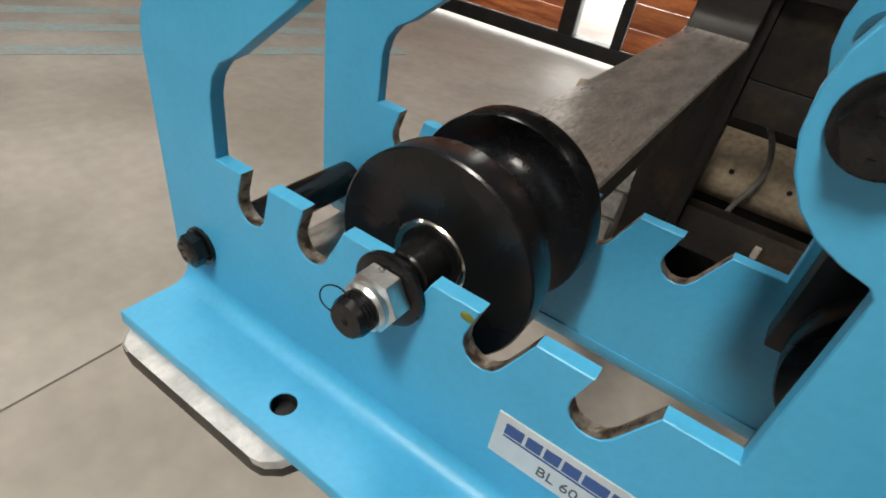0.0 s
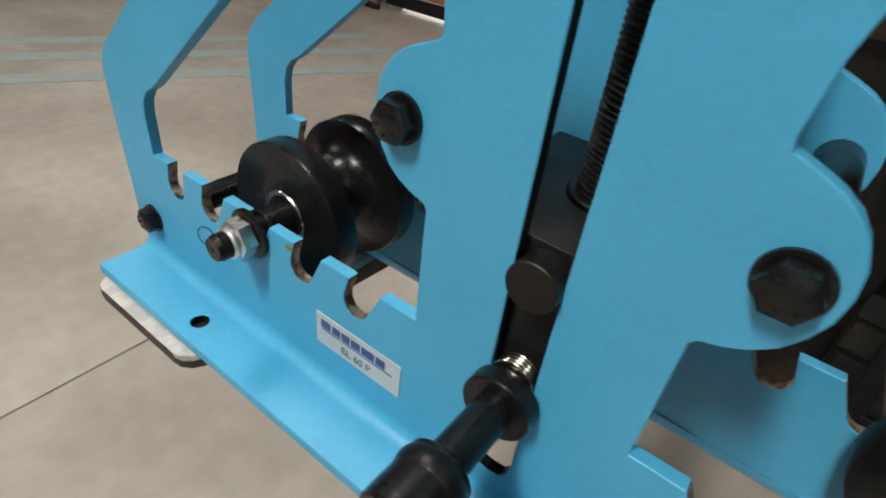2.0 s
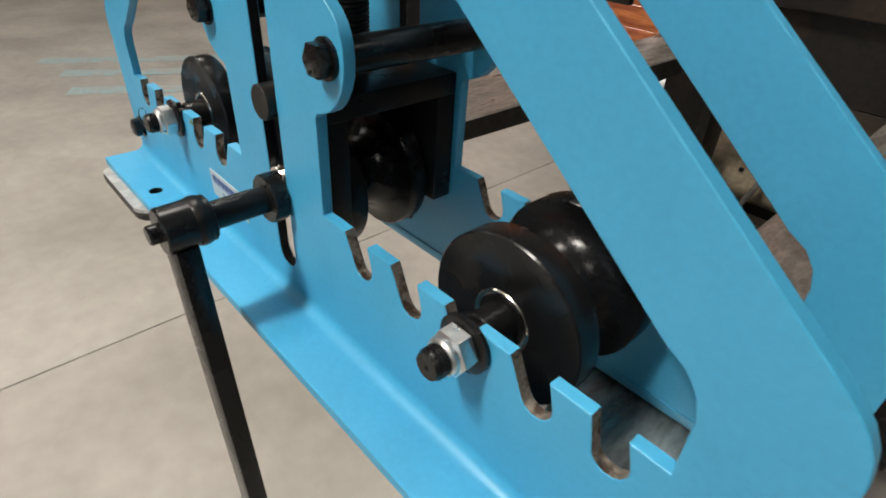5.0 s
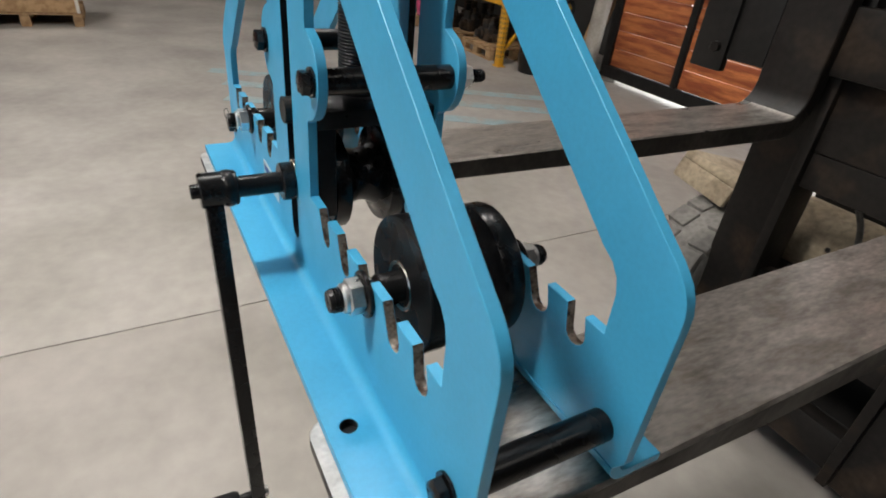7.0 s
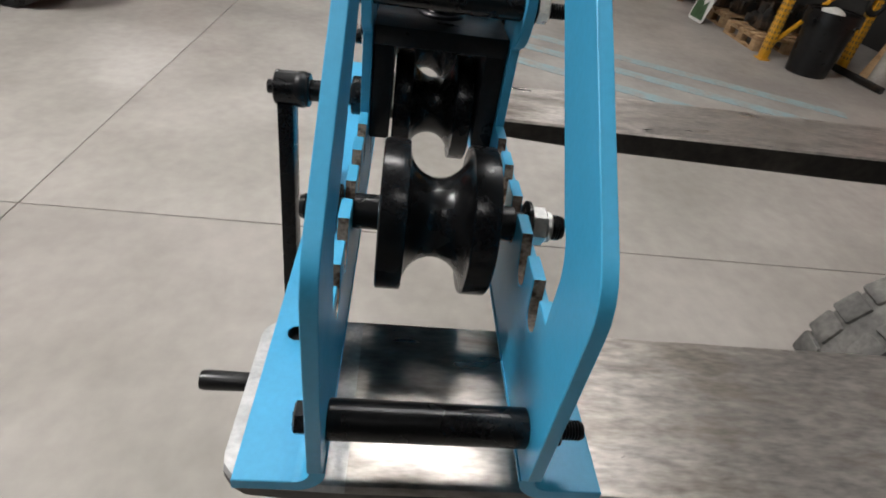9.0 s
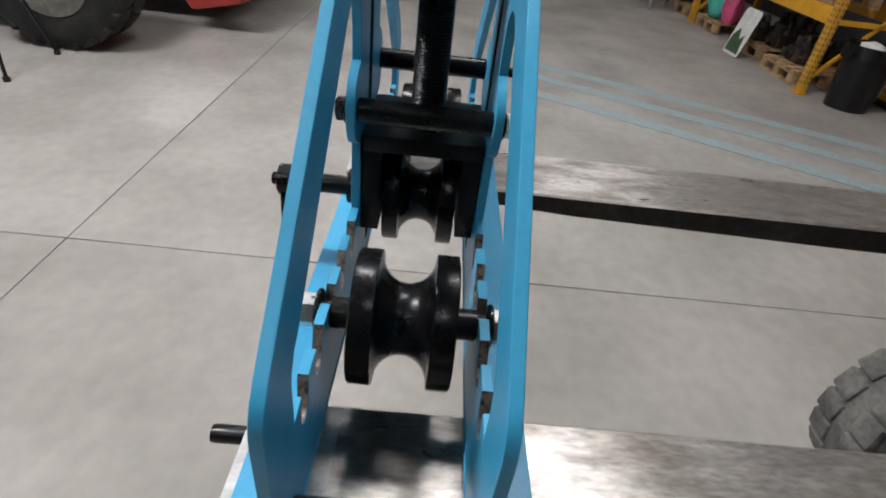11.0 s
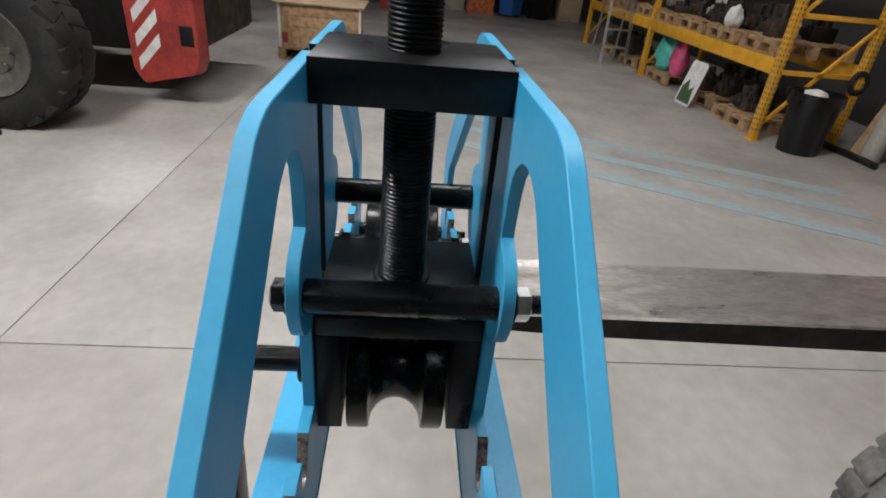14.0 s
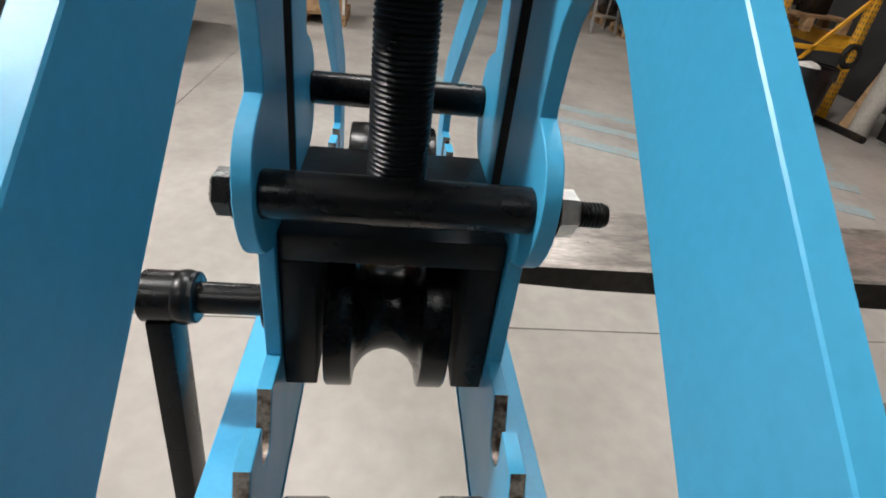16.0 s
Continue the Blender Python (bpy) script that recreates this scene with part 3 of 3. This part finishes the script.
part("cross_member", box(B(), -0.19, 0.19, 1.30, 1.36, 0.80, 0.93, 0.006), MAST, truck)
part("cross_member", box(B(), -0.19, 0.19, 1.296, 1.33, 1.285, 1.62, 0.004), MAST, truck)
part("ledge", box(B(), -0.19, 0.19, 1.30, 1.40, 1.19, 1.284, 0.004), MAST, truck)
part("cross_member", box(B(), -0.19, 0.19, 1.30, 1.36, 0.50, 0.62, 0.006), MAST, truck)
part("axle", rod(B(), (-0.40, 1.60, 0.965), (0.40, 1.60, 0.965), 0.105, 40, 0.01), MUD, truck, "dusty brown front axle tube")
part("axle_bolt", hexhead(B(), (0.03, 1.502, 0.985), (0, -1, 0.2), 0.014, 0.008), MAST, truck)
part("axle_bolt", hexhead(B(), (-0.13, 1.502, 0.985), (0, -1, 0.2), 0.014, 0.008), MAST, truck)
part("drive_housing", box(B(), -0.30, 0.30, 1.70, 1.84, 0.55, 1.3, 0.03), FRAMEM, truck)
part("grease_nipple", rod(B(), (0.02, 1.30, 0.86), (0.02, 1.295, 0.895), 0.009, 12), GREYTUBE, truck)
part("body", box(B(), -0.40, 0.40, 1.85, 3.1, 0.55, 1.35, 0.05), FRAMEM, truck)
part("front_panel", box(B(), -0.38, 0.38, 1.72, 1.86, 1.05, 1.40, 0.03), DUST, truck, "dust covered beige front panel")
part("side_box", box(B(), 0.37, 0.56, 1.32, 1.70, 1.00, 1.32, 0.02), FRAMEM, truck)
hose = bpy.data.curves.new("hose", "CURVE")
hose.dimensions, hose.bevel_depth, hose.bevel_resolution = "3D", 0.008, 4
sp = hose.splines.new("BEZIER")
sp.bezier_points.add(2)
for p, co in zip(sp.bezier_points, ((-0.16, 1.44, 1.24), (-0.055, 1.45, 1.06), (-0.09, 1.46, 0.88))):
    p.co = co
    p.handle_left_type = p.handle_right_type = "AUTO"
hob = new("hose", hose)
bpy.context.view_layer.update()
hm = bpy.data.meshes.new_from_object(hob.evaluated_get(bpy.context.evaluated_depsgraph_get()))
bpy.data.objects.remove(hob)
bm = B()
bm.from_mesh(hm)
part("hose", bm, RUBBER, truck, "grey hydraulic hose")


def tyre(parent, c, r, w, lugs, mat, rim_mat, face, rib=False):
    """A solid tyre with a blocky tread round the x axis, its rim on the side face."""
    cx, cy, cz = c
    bm = B()
    lathe(bm, [(0, -w * 0.26), (r * 0.54, -w * 0.28), (r * 0.57, -w * 0.47), (r * 0.72, -w / 2), (r * 0.9, -w * 0.49), (r * 0.965, -w * 0.42), (r * 0.965, w * 0.42), (r * 0.9, w * 0.49), (r * 0.72, w / 2), (r * 0.57, w * 0.47), (r * 0.54, w * 0.28), (0, w * 0.26)], c, (1, 0, 0), 64)
    ob = part("tyre", bm, mat, parent, "worn solid tyre with blocky tread")
    h = math.pi * r / lugs
    for i in range(lugs):
        a = 2 * math.pi * i / lugs
        for s in (-1, 1):
            aa = a + (math.pi / lugs if s > 0 else 0)
            m = Matrix.Translation(c) @ Matrix.Rotation(aa, 4, "X") @ Matrix.Translation((s * w * (0.30 if rib else 0.245), 0, r * 0.965)) @ Matrix.Rotation(s * (0.08 if rib else 0.32), 4, "Z")
            if rib:
                bm = box(B(), -w * 0.19, w * 0.17, -h * 0.84, h * 0.84, -r * 0.09, r * 0.030, r * 0.022, m)
            else:
                bm = box(B(), -w * 0.235, w * 0.235, -h * 0.90, h * 0.90, -r * 0.06, r * 0.022, r * 0.012, m)
            part("tread_block", bm, mat, ob)
    bm = B()
    lathe(bm, [(r * 0.02, face * w * 0.30), (r * 0.30, face * w * 0.30), (r * 0.36, face * w * 0.38), (r * 0.50, face * w * 0.42), (r * 0.56, face * w * 0.50), (r * 0.58, face * w * 0.44)], c, (1, 0, 0), 40, False)
    for i in range(8):
        a = 2 * math.pi * i / 8
        p = Vector(c) + Vector((face * w * 0.34, r * 0.27 * math.cos(a), r * 0.27 * math.sin(a)))
        hexhead(bm, p, (face, 0, 0), r * 0.07, r * 0.05)
    part("rim", bm, rim_mat, ob)
    return ob


tyre(truck, (-0.44, 1.56, 0.66), 0.33, 0.20, 24, RUBBER, RIM, -1, True)
tyre(truck, (0.44, 1.56, 0.66), 0.33, 0.20, 24, RUBBERD, RIM, 1, True)
part("chassis", box(B(), -0.33, 0.33, 1.45, 1.84, 0.42, 0.56, 0.02), FRAMEM, truck)
bm = B()
mg = Matrix.Translation((-0.53, 1.57, 1.05)) @ Matrix.Rotation(radians(-14), 4, "X") @ Matrix.Rotation(radians(8), 4, "Y")
box(bm, -0.11, 0.11, -0.14, 0.28, -0.016, 0.016, 0.008, mg)
box(bm, -0.11, -0.09, -0.14, 0.28, -0.07, -0.014, 0.008, mg)
box(bm, -0.11, 0.11, -0.14, -0.115, -0.085, -0.014, 0.008, mg)
part("mudguard", bm, MUD, truck, "dusty beige mudguard")

for ob in truck.children:
    if not ob.name.startswith(("fork", "tyre")):
        ob.location.y += 0.055

# ---- red truck ----
LIFT = 0.0
red = root("red_truck", (-4.9, -3.3, 0), "large worn red industrial truck with hazard stripes", "truck")
tyre(red, (-3.86, -2.80, 0.55), 0.55, 0.40, 22, RUBBERD, RIM, 1)
part("body", box(B(), -6.8, -3.7, -5.4, -3.3, 0.55, 2.2, 0.06), RED, red)
part("chassis", box(B(), -6.6, -4.70, -3.3, -1.75, 0.42, 1.5, 0.05), FRAMEM, red)
hm4 = Matrix.Translation((-4.57, -1.93, 0.24)) @ Matrix.Rotation(radians(77), 4, "Z")
bm = B()
sheet(bm, [rounded([(-0.34, 1.1), (-0.34, 0.05), (-0.26, -0.07), (0.24, 0.05), (0.29, 0.18), (0.29, 1.1)], [0.03, 0.06, 0.05, 0.06, 0.05, 0.03])], -0.14, 0.02, lambda u, v, a: (u, a, v), 0.008)
bm.transform(hm4 @ Matrix.Scale(-1, 4, (0, 1, 0)))
guard = part("rear_guard", bm, RED, red, "scratched red steel guard")
for i in range(5):
    z0 = -0.02 + 0.19 * i
    bm = B()
    sheet(bm, [[(-0.27, z0), (-0.05, z0 + 0.22), (-0.05, z0 + 0.32), (-0.27, z0 + 0.10)]], 0.0205, 0.0235, lambda u, v, a: (u, a, v))
    bm.transform(hm4 @ Matrix.Scale(-1, 4, (0, 1, 0)))
    bm.transform(Matrix.Translation((0, 0, 0.06)))
    part("hazard_stripe", bm, WHITE, guard, "white hazard stripe")
# the hole is a dark block on the face, its shade put into the colour
bm = B()
box(bm, 0.14, 0.26, -0.0245, -0.0185, 0.28, 0.44, 0.004, hm4)
part("step_hole", bm, FRAMEM, guard)

# ---- pallet rack ----
FAR = set(scene.objects)          # what stands before the rack bay is built
RX = [-5.30, -8.95, -12.5]
FY, RY = 3.74, 4.75
rack = root("pallet_rack", (-8.6, 4.4, 0), "yellow steel pallet rack with perforated uprights", "pallet rack")
for x in RX:
    for y in (FY, RY):
        post = part("upright", box(B(), x - 0.05, x + 0.05, y - 0.04, y + 0.04, 0, 3.2, 0.004), YELLOW, rack)
        # dark blocks stand for the punched slots, their shade put into the colour
        bm = B()
        for k in range(30 if x > -6 else 0):
            for dx in (-0.022, 0.022):
                box(bm, x + dx - 0.007, x + dx + 0.007, y - 0.0425, y - 0.040, 0.10 + 0.05 * k, 0.125 + 0.05 * k)
                box(bm, x + 0.050, x + 0.0525, y + dx - 0.007, y + dx + 0.007, 0.10 + 0.05 * k, 0.125 + 0.05 * k)
        if x > -6:
            tagged(part("perforation", bm, JOINT, post), kind="stuff")
        else:
            bm.free()
        part("foot", box(B(), x - 0.07, x + 0.07, y - 0.06, y + 0.06, 0, 0.012), YELLOW, rack)
    for z0, z1 in ((0.16, 1.10), (1.16, 2.0)):
        part("brace", beam(B(), (x, FY + 0.04, z0), (x, RY - 0.04, z1), 0.035, 0.035, 0.003), YELLOW, rack)
    for z in (0.66, 1.16):
        part("tie", beam(B(), (x, FY + 0.04, z), (x, RY - 0.04, z), 0.035, 0.045, 0.003), YELLOW, rack)
for a, b in zip(RX, RX[1:]):
    for z in (0.63, 1.62):
        for y in (FY - 0.01, RY):
            part("beam", box(B(), b + 0.05, a - 0.05, y - 0.025, y + 0.025, z, z + 0.14, 0.004), YELLOW, rack)


def pallet(name, x, y, z, w=0.8, d=0.9, label="weathered brown wooden pallet with open boards"):
    thing = root(name, (x, y, z), label, "pallet", "wooden pallets")
    for i in range(5):
        xa = x - w / 2 + (w - 0.11) * i / 4
        part("board", box(B(), xa, xa + 0.11, y - d / 2, y + d / 2, z + 0.118, z + 0.140, 0.003), WOOD, thing)
    for j in range(3):
        ya = y - d / 2 + (d - 0.09) * j / 2
        part("board", box(B(), x - w / 2, x + w / 2, ya, ya + 0.09, z + 0.098, z + 0.118, 0.003), WOOD, thing)
        part("board", box(B(), x - w / 2, x + w / 2, ya, ya + 0.09, z, z + 0.02, 0.003), WOOD, thing)
        for i in range(3):
            xa = x - w / 2 + (w - 0.11) * i / 2
            part("block", box(B(), xa, xa + 0.11, ya, ya + 0.09, z + 0.02, z + 0.098, 0.003), WOOD, thing)
    return thing


rng = random.Random(7)


def junk(x, y, z, w, d, h, mat=None):
    """A dark heap of one machine part: a housing with flanges and a shaft."""
    bm = B()
    m = Matrix.Translation((x, y, z)) @ Matrix.Rotation(rng.uniform(-0.3, 0.3), 4, "Z")
    box(bm, -w / 2, w / 2, -d / 2, d / 2, 0, h * 0.6, 0.012, m)
    box(bm, -w * 0.35, w * 0.2, -d * 0.4, d * 0.3, h * 0.58, h, 0.012, m)
    r = min(w, h) * 0.28
    lathe(bm, [(r * 0.5, 0), (r, 0.01), (r, 0.05), (r * 0.6, 0.055), (r * 0.6, 0.12), (0, 0.12)], m @ Vector((w * rng.uniform(-0.2, 0.25), -d / 2 + 0.01, h * 0.35)), (0, -1, 0), 20)
    lathe(bm, [(r * 0.8, 0), (r * 0.8, 0.06), (r * 0.4, 0.07), (r * 0.4, 0.14)], m @ Vector((w * 0.3, 0, h * 0.58)), (0, 0, 1), 18)
    return single("machine_part", bm, mat or CLUTTER, (x, y, z), "dark greasy cast machine part on the rack", "machine part", "machine parts")


for x, y in ((-6.0, 4.22), (-7.05, 4.3), (-8.5, 4.25), (-9.9, 4.25), (-11.2, 4.25)):
    pallet("pallet", x, y, 0)
    if abs(x + 8.5) > 0.1:
        for k in range(5):
            junk(x + rng.uniform(-0.3, 0.3), 4.05 + 0.13 * k * rng.uniform(0.7, 1.2), 0.14, rng.uniform(0.18, 0.34), rng.uniform(0.16, 0.3), rng.uniform(0.14, 0.34))
for x in (-5.85, -6.75, -7.65, -8.5, -9.5, -10.5, -11.5):
    pallet("pallet", x, 4.24, 0.772, 0.75, 1.0)
    for k in range(4):
        junk(x + rng.uniform(-0.28, 0.28), 3.98 + 0.16 * k, 0.912, rng.uniform(0.14, 0.3), rng.uniform(0.14, 0.26), rng.uniform(0.10, 0.30), [CLUTTER, CLUTTER, GREYTUBE, MAST][k])


def sack(x, y, z, w, h, mat, label):
    bm = B()
    r = bmesh.ops.create_icosphere(bm, subdivisions=3, radius=1)
    for v in r["verts"]:
        n = noise.noise(v.co * 1.7 + Vector((x, y, 0))) * 0.28 + noise.noise(v.co * 5 + Vector((y, x, 3))) * 0.10
        c = v.co * (1 + n)
        v.co = Vector((x + c.x * w / 2, y + c.y * w * 0.4, z + max(0.0, (c.z + 0.8) / 1.8) * h))
    return single("sack", bm, mat, (x, y, z), label, "sack")


sack(-8.62, 4.02, 0.14, 0.55, 0.50, TEAL, "crumpled turquoise plastic sack on a pallet")
sack(-8.18, 4.0, 0.14, 0.34, 0.46, PINK, "crumpled pink plastic sack on a pallet")
# a rounded white blob added in place of a helmet-like object
sack(-6.7, 3.85, 0.912, 0.26, 0.22, WHITE, "small white helmet-like blob on the rack")
board = root("sign_board", (-6.86, 3.55, 0), "white and green printed board leaning on the rack", "board")
bmat = Matrix.Translation((-6.86, 3.55, 0.004)) @ Matrix.Rotation(radians(6), 4, "Z") @ Matrix.Rotation(radians(-16), 4, "X")
part("panel", sheet(B(), [rounded([(-0.19, 0), (0.19, 0), (0.19, 0.52), (-0.19, 0.52)], [0.05] * 4)], 0.0, 0.012, lambda u, v, a: bmat @ Vector((u, a, v))), WHITE, board)
part("print", sheet(B(), [[(-0.16, 0.03), (0.16, 0.03), (0.10, 0.24), (0.02, 0.18), (-0.06, 0.30), (-0.16, 0.20)]], -0.003, 0.0005, lambda u, v, a: bmat @ Vector((u, a, v))), GREEN, board)

# waste bin
bin_ = root("waste_bin", (-4.95, 4.08, 0), "round black plastic waste bin with a liner", "bin")
part("barrel", lathe(B(), [(0.215, 0), (0.258, 0.50), (0.272, 0.51), (0.272, 0.54), (0.25, 0.54), (0.235, 0.42), (0.0, 0.42)], (-4.95, 4.08, 0), (0, 0, 1), 48), PLASTIC, bin_)
bm = B()
for k in range(48):
    a = 2 * math.pi * k / 48
    a2 = 2 * math.pi * (k + 1) / 48
    lo = [0.44 + 0.03 * math.sin(5 * t) + 0.02 * math.sin(11 * t + 1) for t in (a, a2)]
    ring = [(0.283, lo[0], a), (0.283, lo[1], a2), (0.272, 0.556, a2), (0.272, 0.556, a)]
    bm.faces.new([bm.verts.new((-4.95 + r * math.cos(t), 4.08 + r * math.sin(t), z)) for r, z, t in ring])
bmesh.ops.remove_doubles(bm, verts=bm.verts[:], dist=0.002)
part("liner", bm, PLASTIC, bin_, "black bin liner folded over the rim")
bm = B()
r = bmesh.ops.create_icosphere(bm, subdivisions=2, radius=1)
for v in r["verts"]:
    c = v.co * (1 + 0.4 * noise.noise(v.co * 2.3))
    v.co = Vector((-4.92 + c.x * 0.13, 4.02 + c.y * 0.12, 0.53 + c.z * 0.06))
part("crumpled_paper", bm, WHITE, bin_, "crumpled white paper")

# pipes and boards beside the gate
single("floor_pipe", rod(B(), (-5.2, 4.58, 0.033), (-4.45, 4.65, 0.033), 0.033, 16), MAST, (-4.8, 4.6, 0), "dark steel pipe lying on the floor", "pipe")
single("grey_tube", rod(B(), (-4.74, 4.80, 0.0), (-4.78, 5.02, 2.4), 0.105, 32), GREYTUBE, (-4.70, 4.80, 0), "thick grey cardboard tube leaning upright", "tube")
single("leaning_plank", beam(B(), (-4.95, 4.80, 0.02), (-4.90, 5.40, 1.9), 0.16, 0.02, 0.002, (0, 1, 0)), WOOD, (-4.95, 4.80, 0), "narrow wooden plank leaning beside the tube", "plank")
single("leaning_plank", beam(B(), (-4.85, 4.86, 0.02), (-4.84, 5.40, 1.5), 0.10, 0.02, 0.002, (0, 1, 0)), CARD, (-4.85, 4.86, 0), "strip of cardboard leaning beside the tube", "plank")
single("white_box", box(B(), -4.50, -4.26, 4.88, 5.08, 0, 0.36, 0.01), WHITE, (-4.4, 5.0, 0), "plain white box on the floor", "box")
ring = [(0.09 + 0.03 * math.cos(2 * math.pi * i / 12), 0.03 * math.sin(2 * math.pi * i / 12)) for i in range(13)]
bm = lathe(B(), ring, (-5.26, 4.73, 0.62), (1, 0, 0), 32, False)
bmesh.ops.remove_doubles(bm, verts=bm.verts[:], dist=0.0005)
single("rubber_ring", bm, RUBBERD, (-5.26, 4.73, 0.62), "grey rubber ring hung on the rack upright", "ring")

# step ladder
ladder = root("step_ladder", (-9.97, 3.46, 0), "aluminium step ladder standing open on the floor", "ladder")
for s in (-1, 1):
    part("front_rail", beam(B(), (-9.67, 3.46 + s * 0.24, 0), (-9.94, 3.46 + s * 0.19, 1.7), 0.05, 0.025), ALU, ladder)
    part("rear_rail", beam(B(), (-10.37, 3.46 + s * 0.24, 0), (-9.98, 3.46 + s * 0.19, 1.7), 0.035, 0.02), ALU, ladder)
for k in range(6):
    z = 0.25 + 0.26 * k
    x = -9.67 - 0.27 * z / 1.7
    part("tread", box(B(), x - 0.06, x + 0.03, 3.24, 3.66, z, z + 0.025, 0.003), ALU, ladder)

# the bay's plan is drawn long: bring it to its true length and place
for ob in [o for o in scene.objects if o not in FAR and o.parent is None]:
    ob.location.x, ob.location.y = ob.location.x * 0.838 - 0.347, ob.location.y * 0.838 + 0.426
    ob.scale = (0.838, 0.838, 1.0)

# crate on a pallet
pallet("pallet", -7.45, -1.03, 0, 0.9, 1.05)
crate = root("wooden_crate", (-7.45, -1.03, 0.14), "orange wooden crate with white edges on a pallet", "crate")
for k in range(4):
    part("plank", box(B(), -7.020, -7.000, -1.520, -0.540, 0.145 + 0.125 * k, 0.265 + 0.125 * k, 0.003), WOOD, crate)
part("box", box(B(), -7.850, -7.021, -1.510, -0.550, 0.141, 0.645), WOOD, crate)
for y in (-1.535, -0.545):
    part("edge_strip", box(B(), -7.030, -6.985, y, y + 0.03, 0.141, 0.65), WHITE, crate)
part("lid", box(B(), -7.900, -6.95, -1.580, -0.480, 0.651, 0.68, 0.004), CARD, crate)
part("red_label", box(B(), -6.999, -6.996, -1.490, -1.420, 0.2, 0.32), RED, crate)

# things along the far wall
single("wall_panel", box(B(), -14.98, -14.9, 0.9, 1.5, 0, 2.1, 0.005), GREYTUBE, (-14.9, 1.2, 0), "pale grey door panel at the far wall", "panel", kind="structure")
single("tall_cupboard", box(B(), -14.95, -14.4, 1.55, 2.2, 0, 1.8, 0.01), OWOOD, (-14.7, 1.9, 0), "brown wooden cupboard at the far wall", "cupboard")


def wheelie(x, y, mat, label):
    thing = root("wheelie_bin", (x, y, 0), label, "bin", "bins at the wall")
    part("tub", lathe(B(), [(0.27, 0.06), (0.33, 0.9), (0.35, 0.92), (0.35, 0.96), (0.0, 0.96)], (x, y, 0), (0, 0, 1), 4), mat, thing)
    part("lid", box(B(), x - 0.27, x + 0.27, y - 0.26, y + 0.26, 0.961, 1.03, 0.02), mat, thing)
    for s in (-1, 1):
        part("wheel", rod(B(), (x - 0.2, y + s * 0.2, 0.08), (x - 0.2, y + s * 0.24, 0.08), 0.08, 20), RUBBERD, thing)


wheelie(-14.3, 2.60, BLUEBIN, "blue plastic wheeled bin at the far wall")
wheelie(-14.3, 3.35, PLASTIC, "black plastic wheeled bin at the far wall")
single("dark_cabinet", box(B(), -14.9, -14.1, -4.6, -2.3, 0, 1.9, 0.02), FRAMEM, (-14.5, -3.4, 0), "dark steel cabinet at the far wall", "cabinet")
single("work_bench", box(B(), -9.9, -9.2, -4.4, -2.6, 0.0, 0.8, 0.02), CLUTTER, (-9.5, -3.5, 0), "dark cluttered bench behind the red truck", "bench")
single("brown_cabinet", box(B(), -14.9, -14.3, 3.85, 4.4, 0, 1.4, 0.01), CARD, (-14.6, 4.1, 0), "brown cardboard stack at the far wall", "boxes")
single("red_container", box(B(), -14.6, -13.7, -0.6, 0.5, 0.0, 1.2, 0.02), RED, (-14.1, 0, 0), "dark red steel container by the far wall", "container")

# tripod foot on the floor
tri = root("tripod", (-3.24, -2.94, 0), "thin black tripod standing on the floor", "tripod")
for a in (0.6, 2.7, 4.8):
    foot = Vector((-3.24 + 0.36 * math.cos(a), -2.94 + 0.36 * math.sin(a), 0.0))
    part("leg", rod(B(), foot + Vector((0, 0, 0.02)), (-3.24, -2.94, 1.1), 0.012, 12), PLASTIC, tri)
    part("foot", rod(B(), foot, foot + Vector((0, 0, 0.03)), 0.022, 12), RUBBERD, tri)

# worn floor marking
MARKS = (((-4.98, 0.50), (-3.42, 3.55)), ((-4.55, 0.56), (-3.00, 3.44)), ((-4.10, 0.50), (-2.60, 3.22)))
for i, ((xa, ya), (xb, yb)) in enumerate(MARKS):
    single("floor_line", beam(B(), (xa, ya, 0.0006 + 0.0012 * i), (xb, yb, 0.0006 + 0.0012 * i), 0.15, 0.0036), LINE, ((xa + xb) / 2, (ya + yb) / 2, 0), "faded light blue floor marking line", "marking", kind="structure")

# ---- gate ----
gate = root("gate", (-2.0, 4.5, 0), "orange plank gate in a dark steel frame", "gate", kind="structure")
for x, w in ((-4.06, 0.05), (-3.11, 0.035), (-1.85, 0.07), (-1.40, 0.04), (0.3, 0.05)):
    part("frame", box(B(), x - w, x + w, 4.46, 4.56, 0.05, 3.2, 0.004), FRAMEM, gate)
for z in (0.05, 3.1):
    part("frame", box(B(), -4.06, 0.3, 4.455, 4.565, z, z + 0.12, 0.004), FRAMEM, gate)
for xa, xb in ((-4.005, -3.15), (-3.07, -1.925), (-1.355, 0.245)):
    for i in range(16):
        z = 0.175 + 0.182 * i
        part("plank", box(B(), xa, xb, 4.49, 4.525, z, z + 0.177, 0.005), OWOOD, gate)
single("backdrop", box(B(), -9, 6, 7.6, 7.65, -0.2, 5), DAY, (0, 7.6, 0), "bright overcast daylight outside the gate", "backdrop", kind="structure")
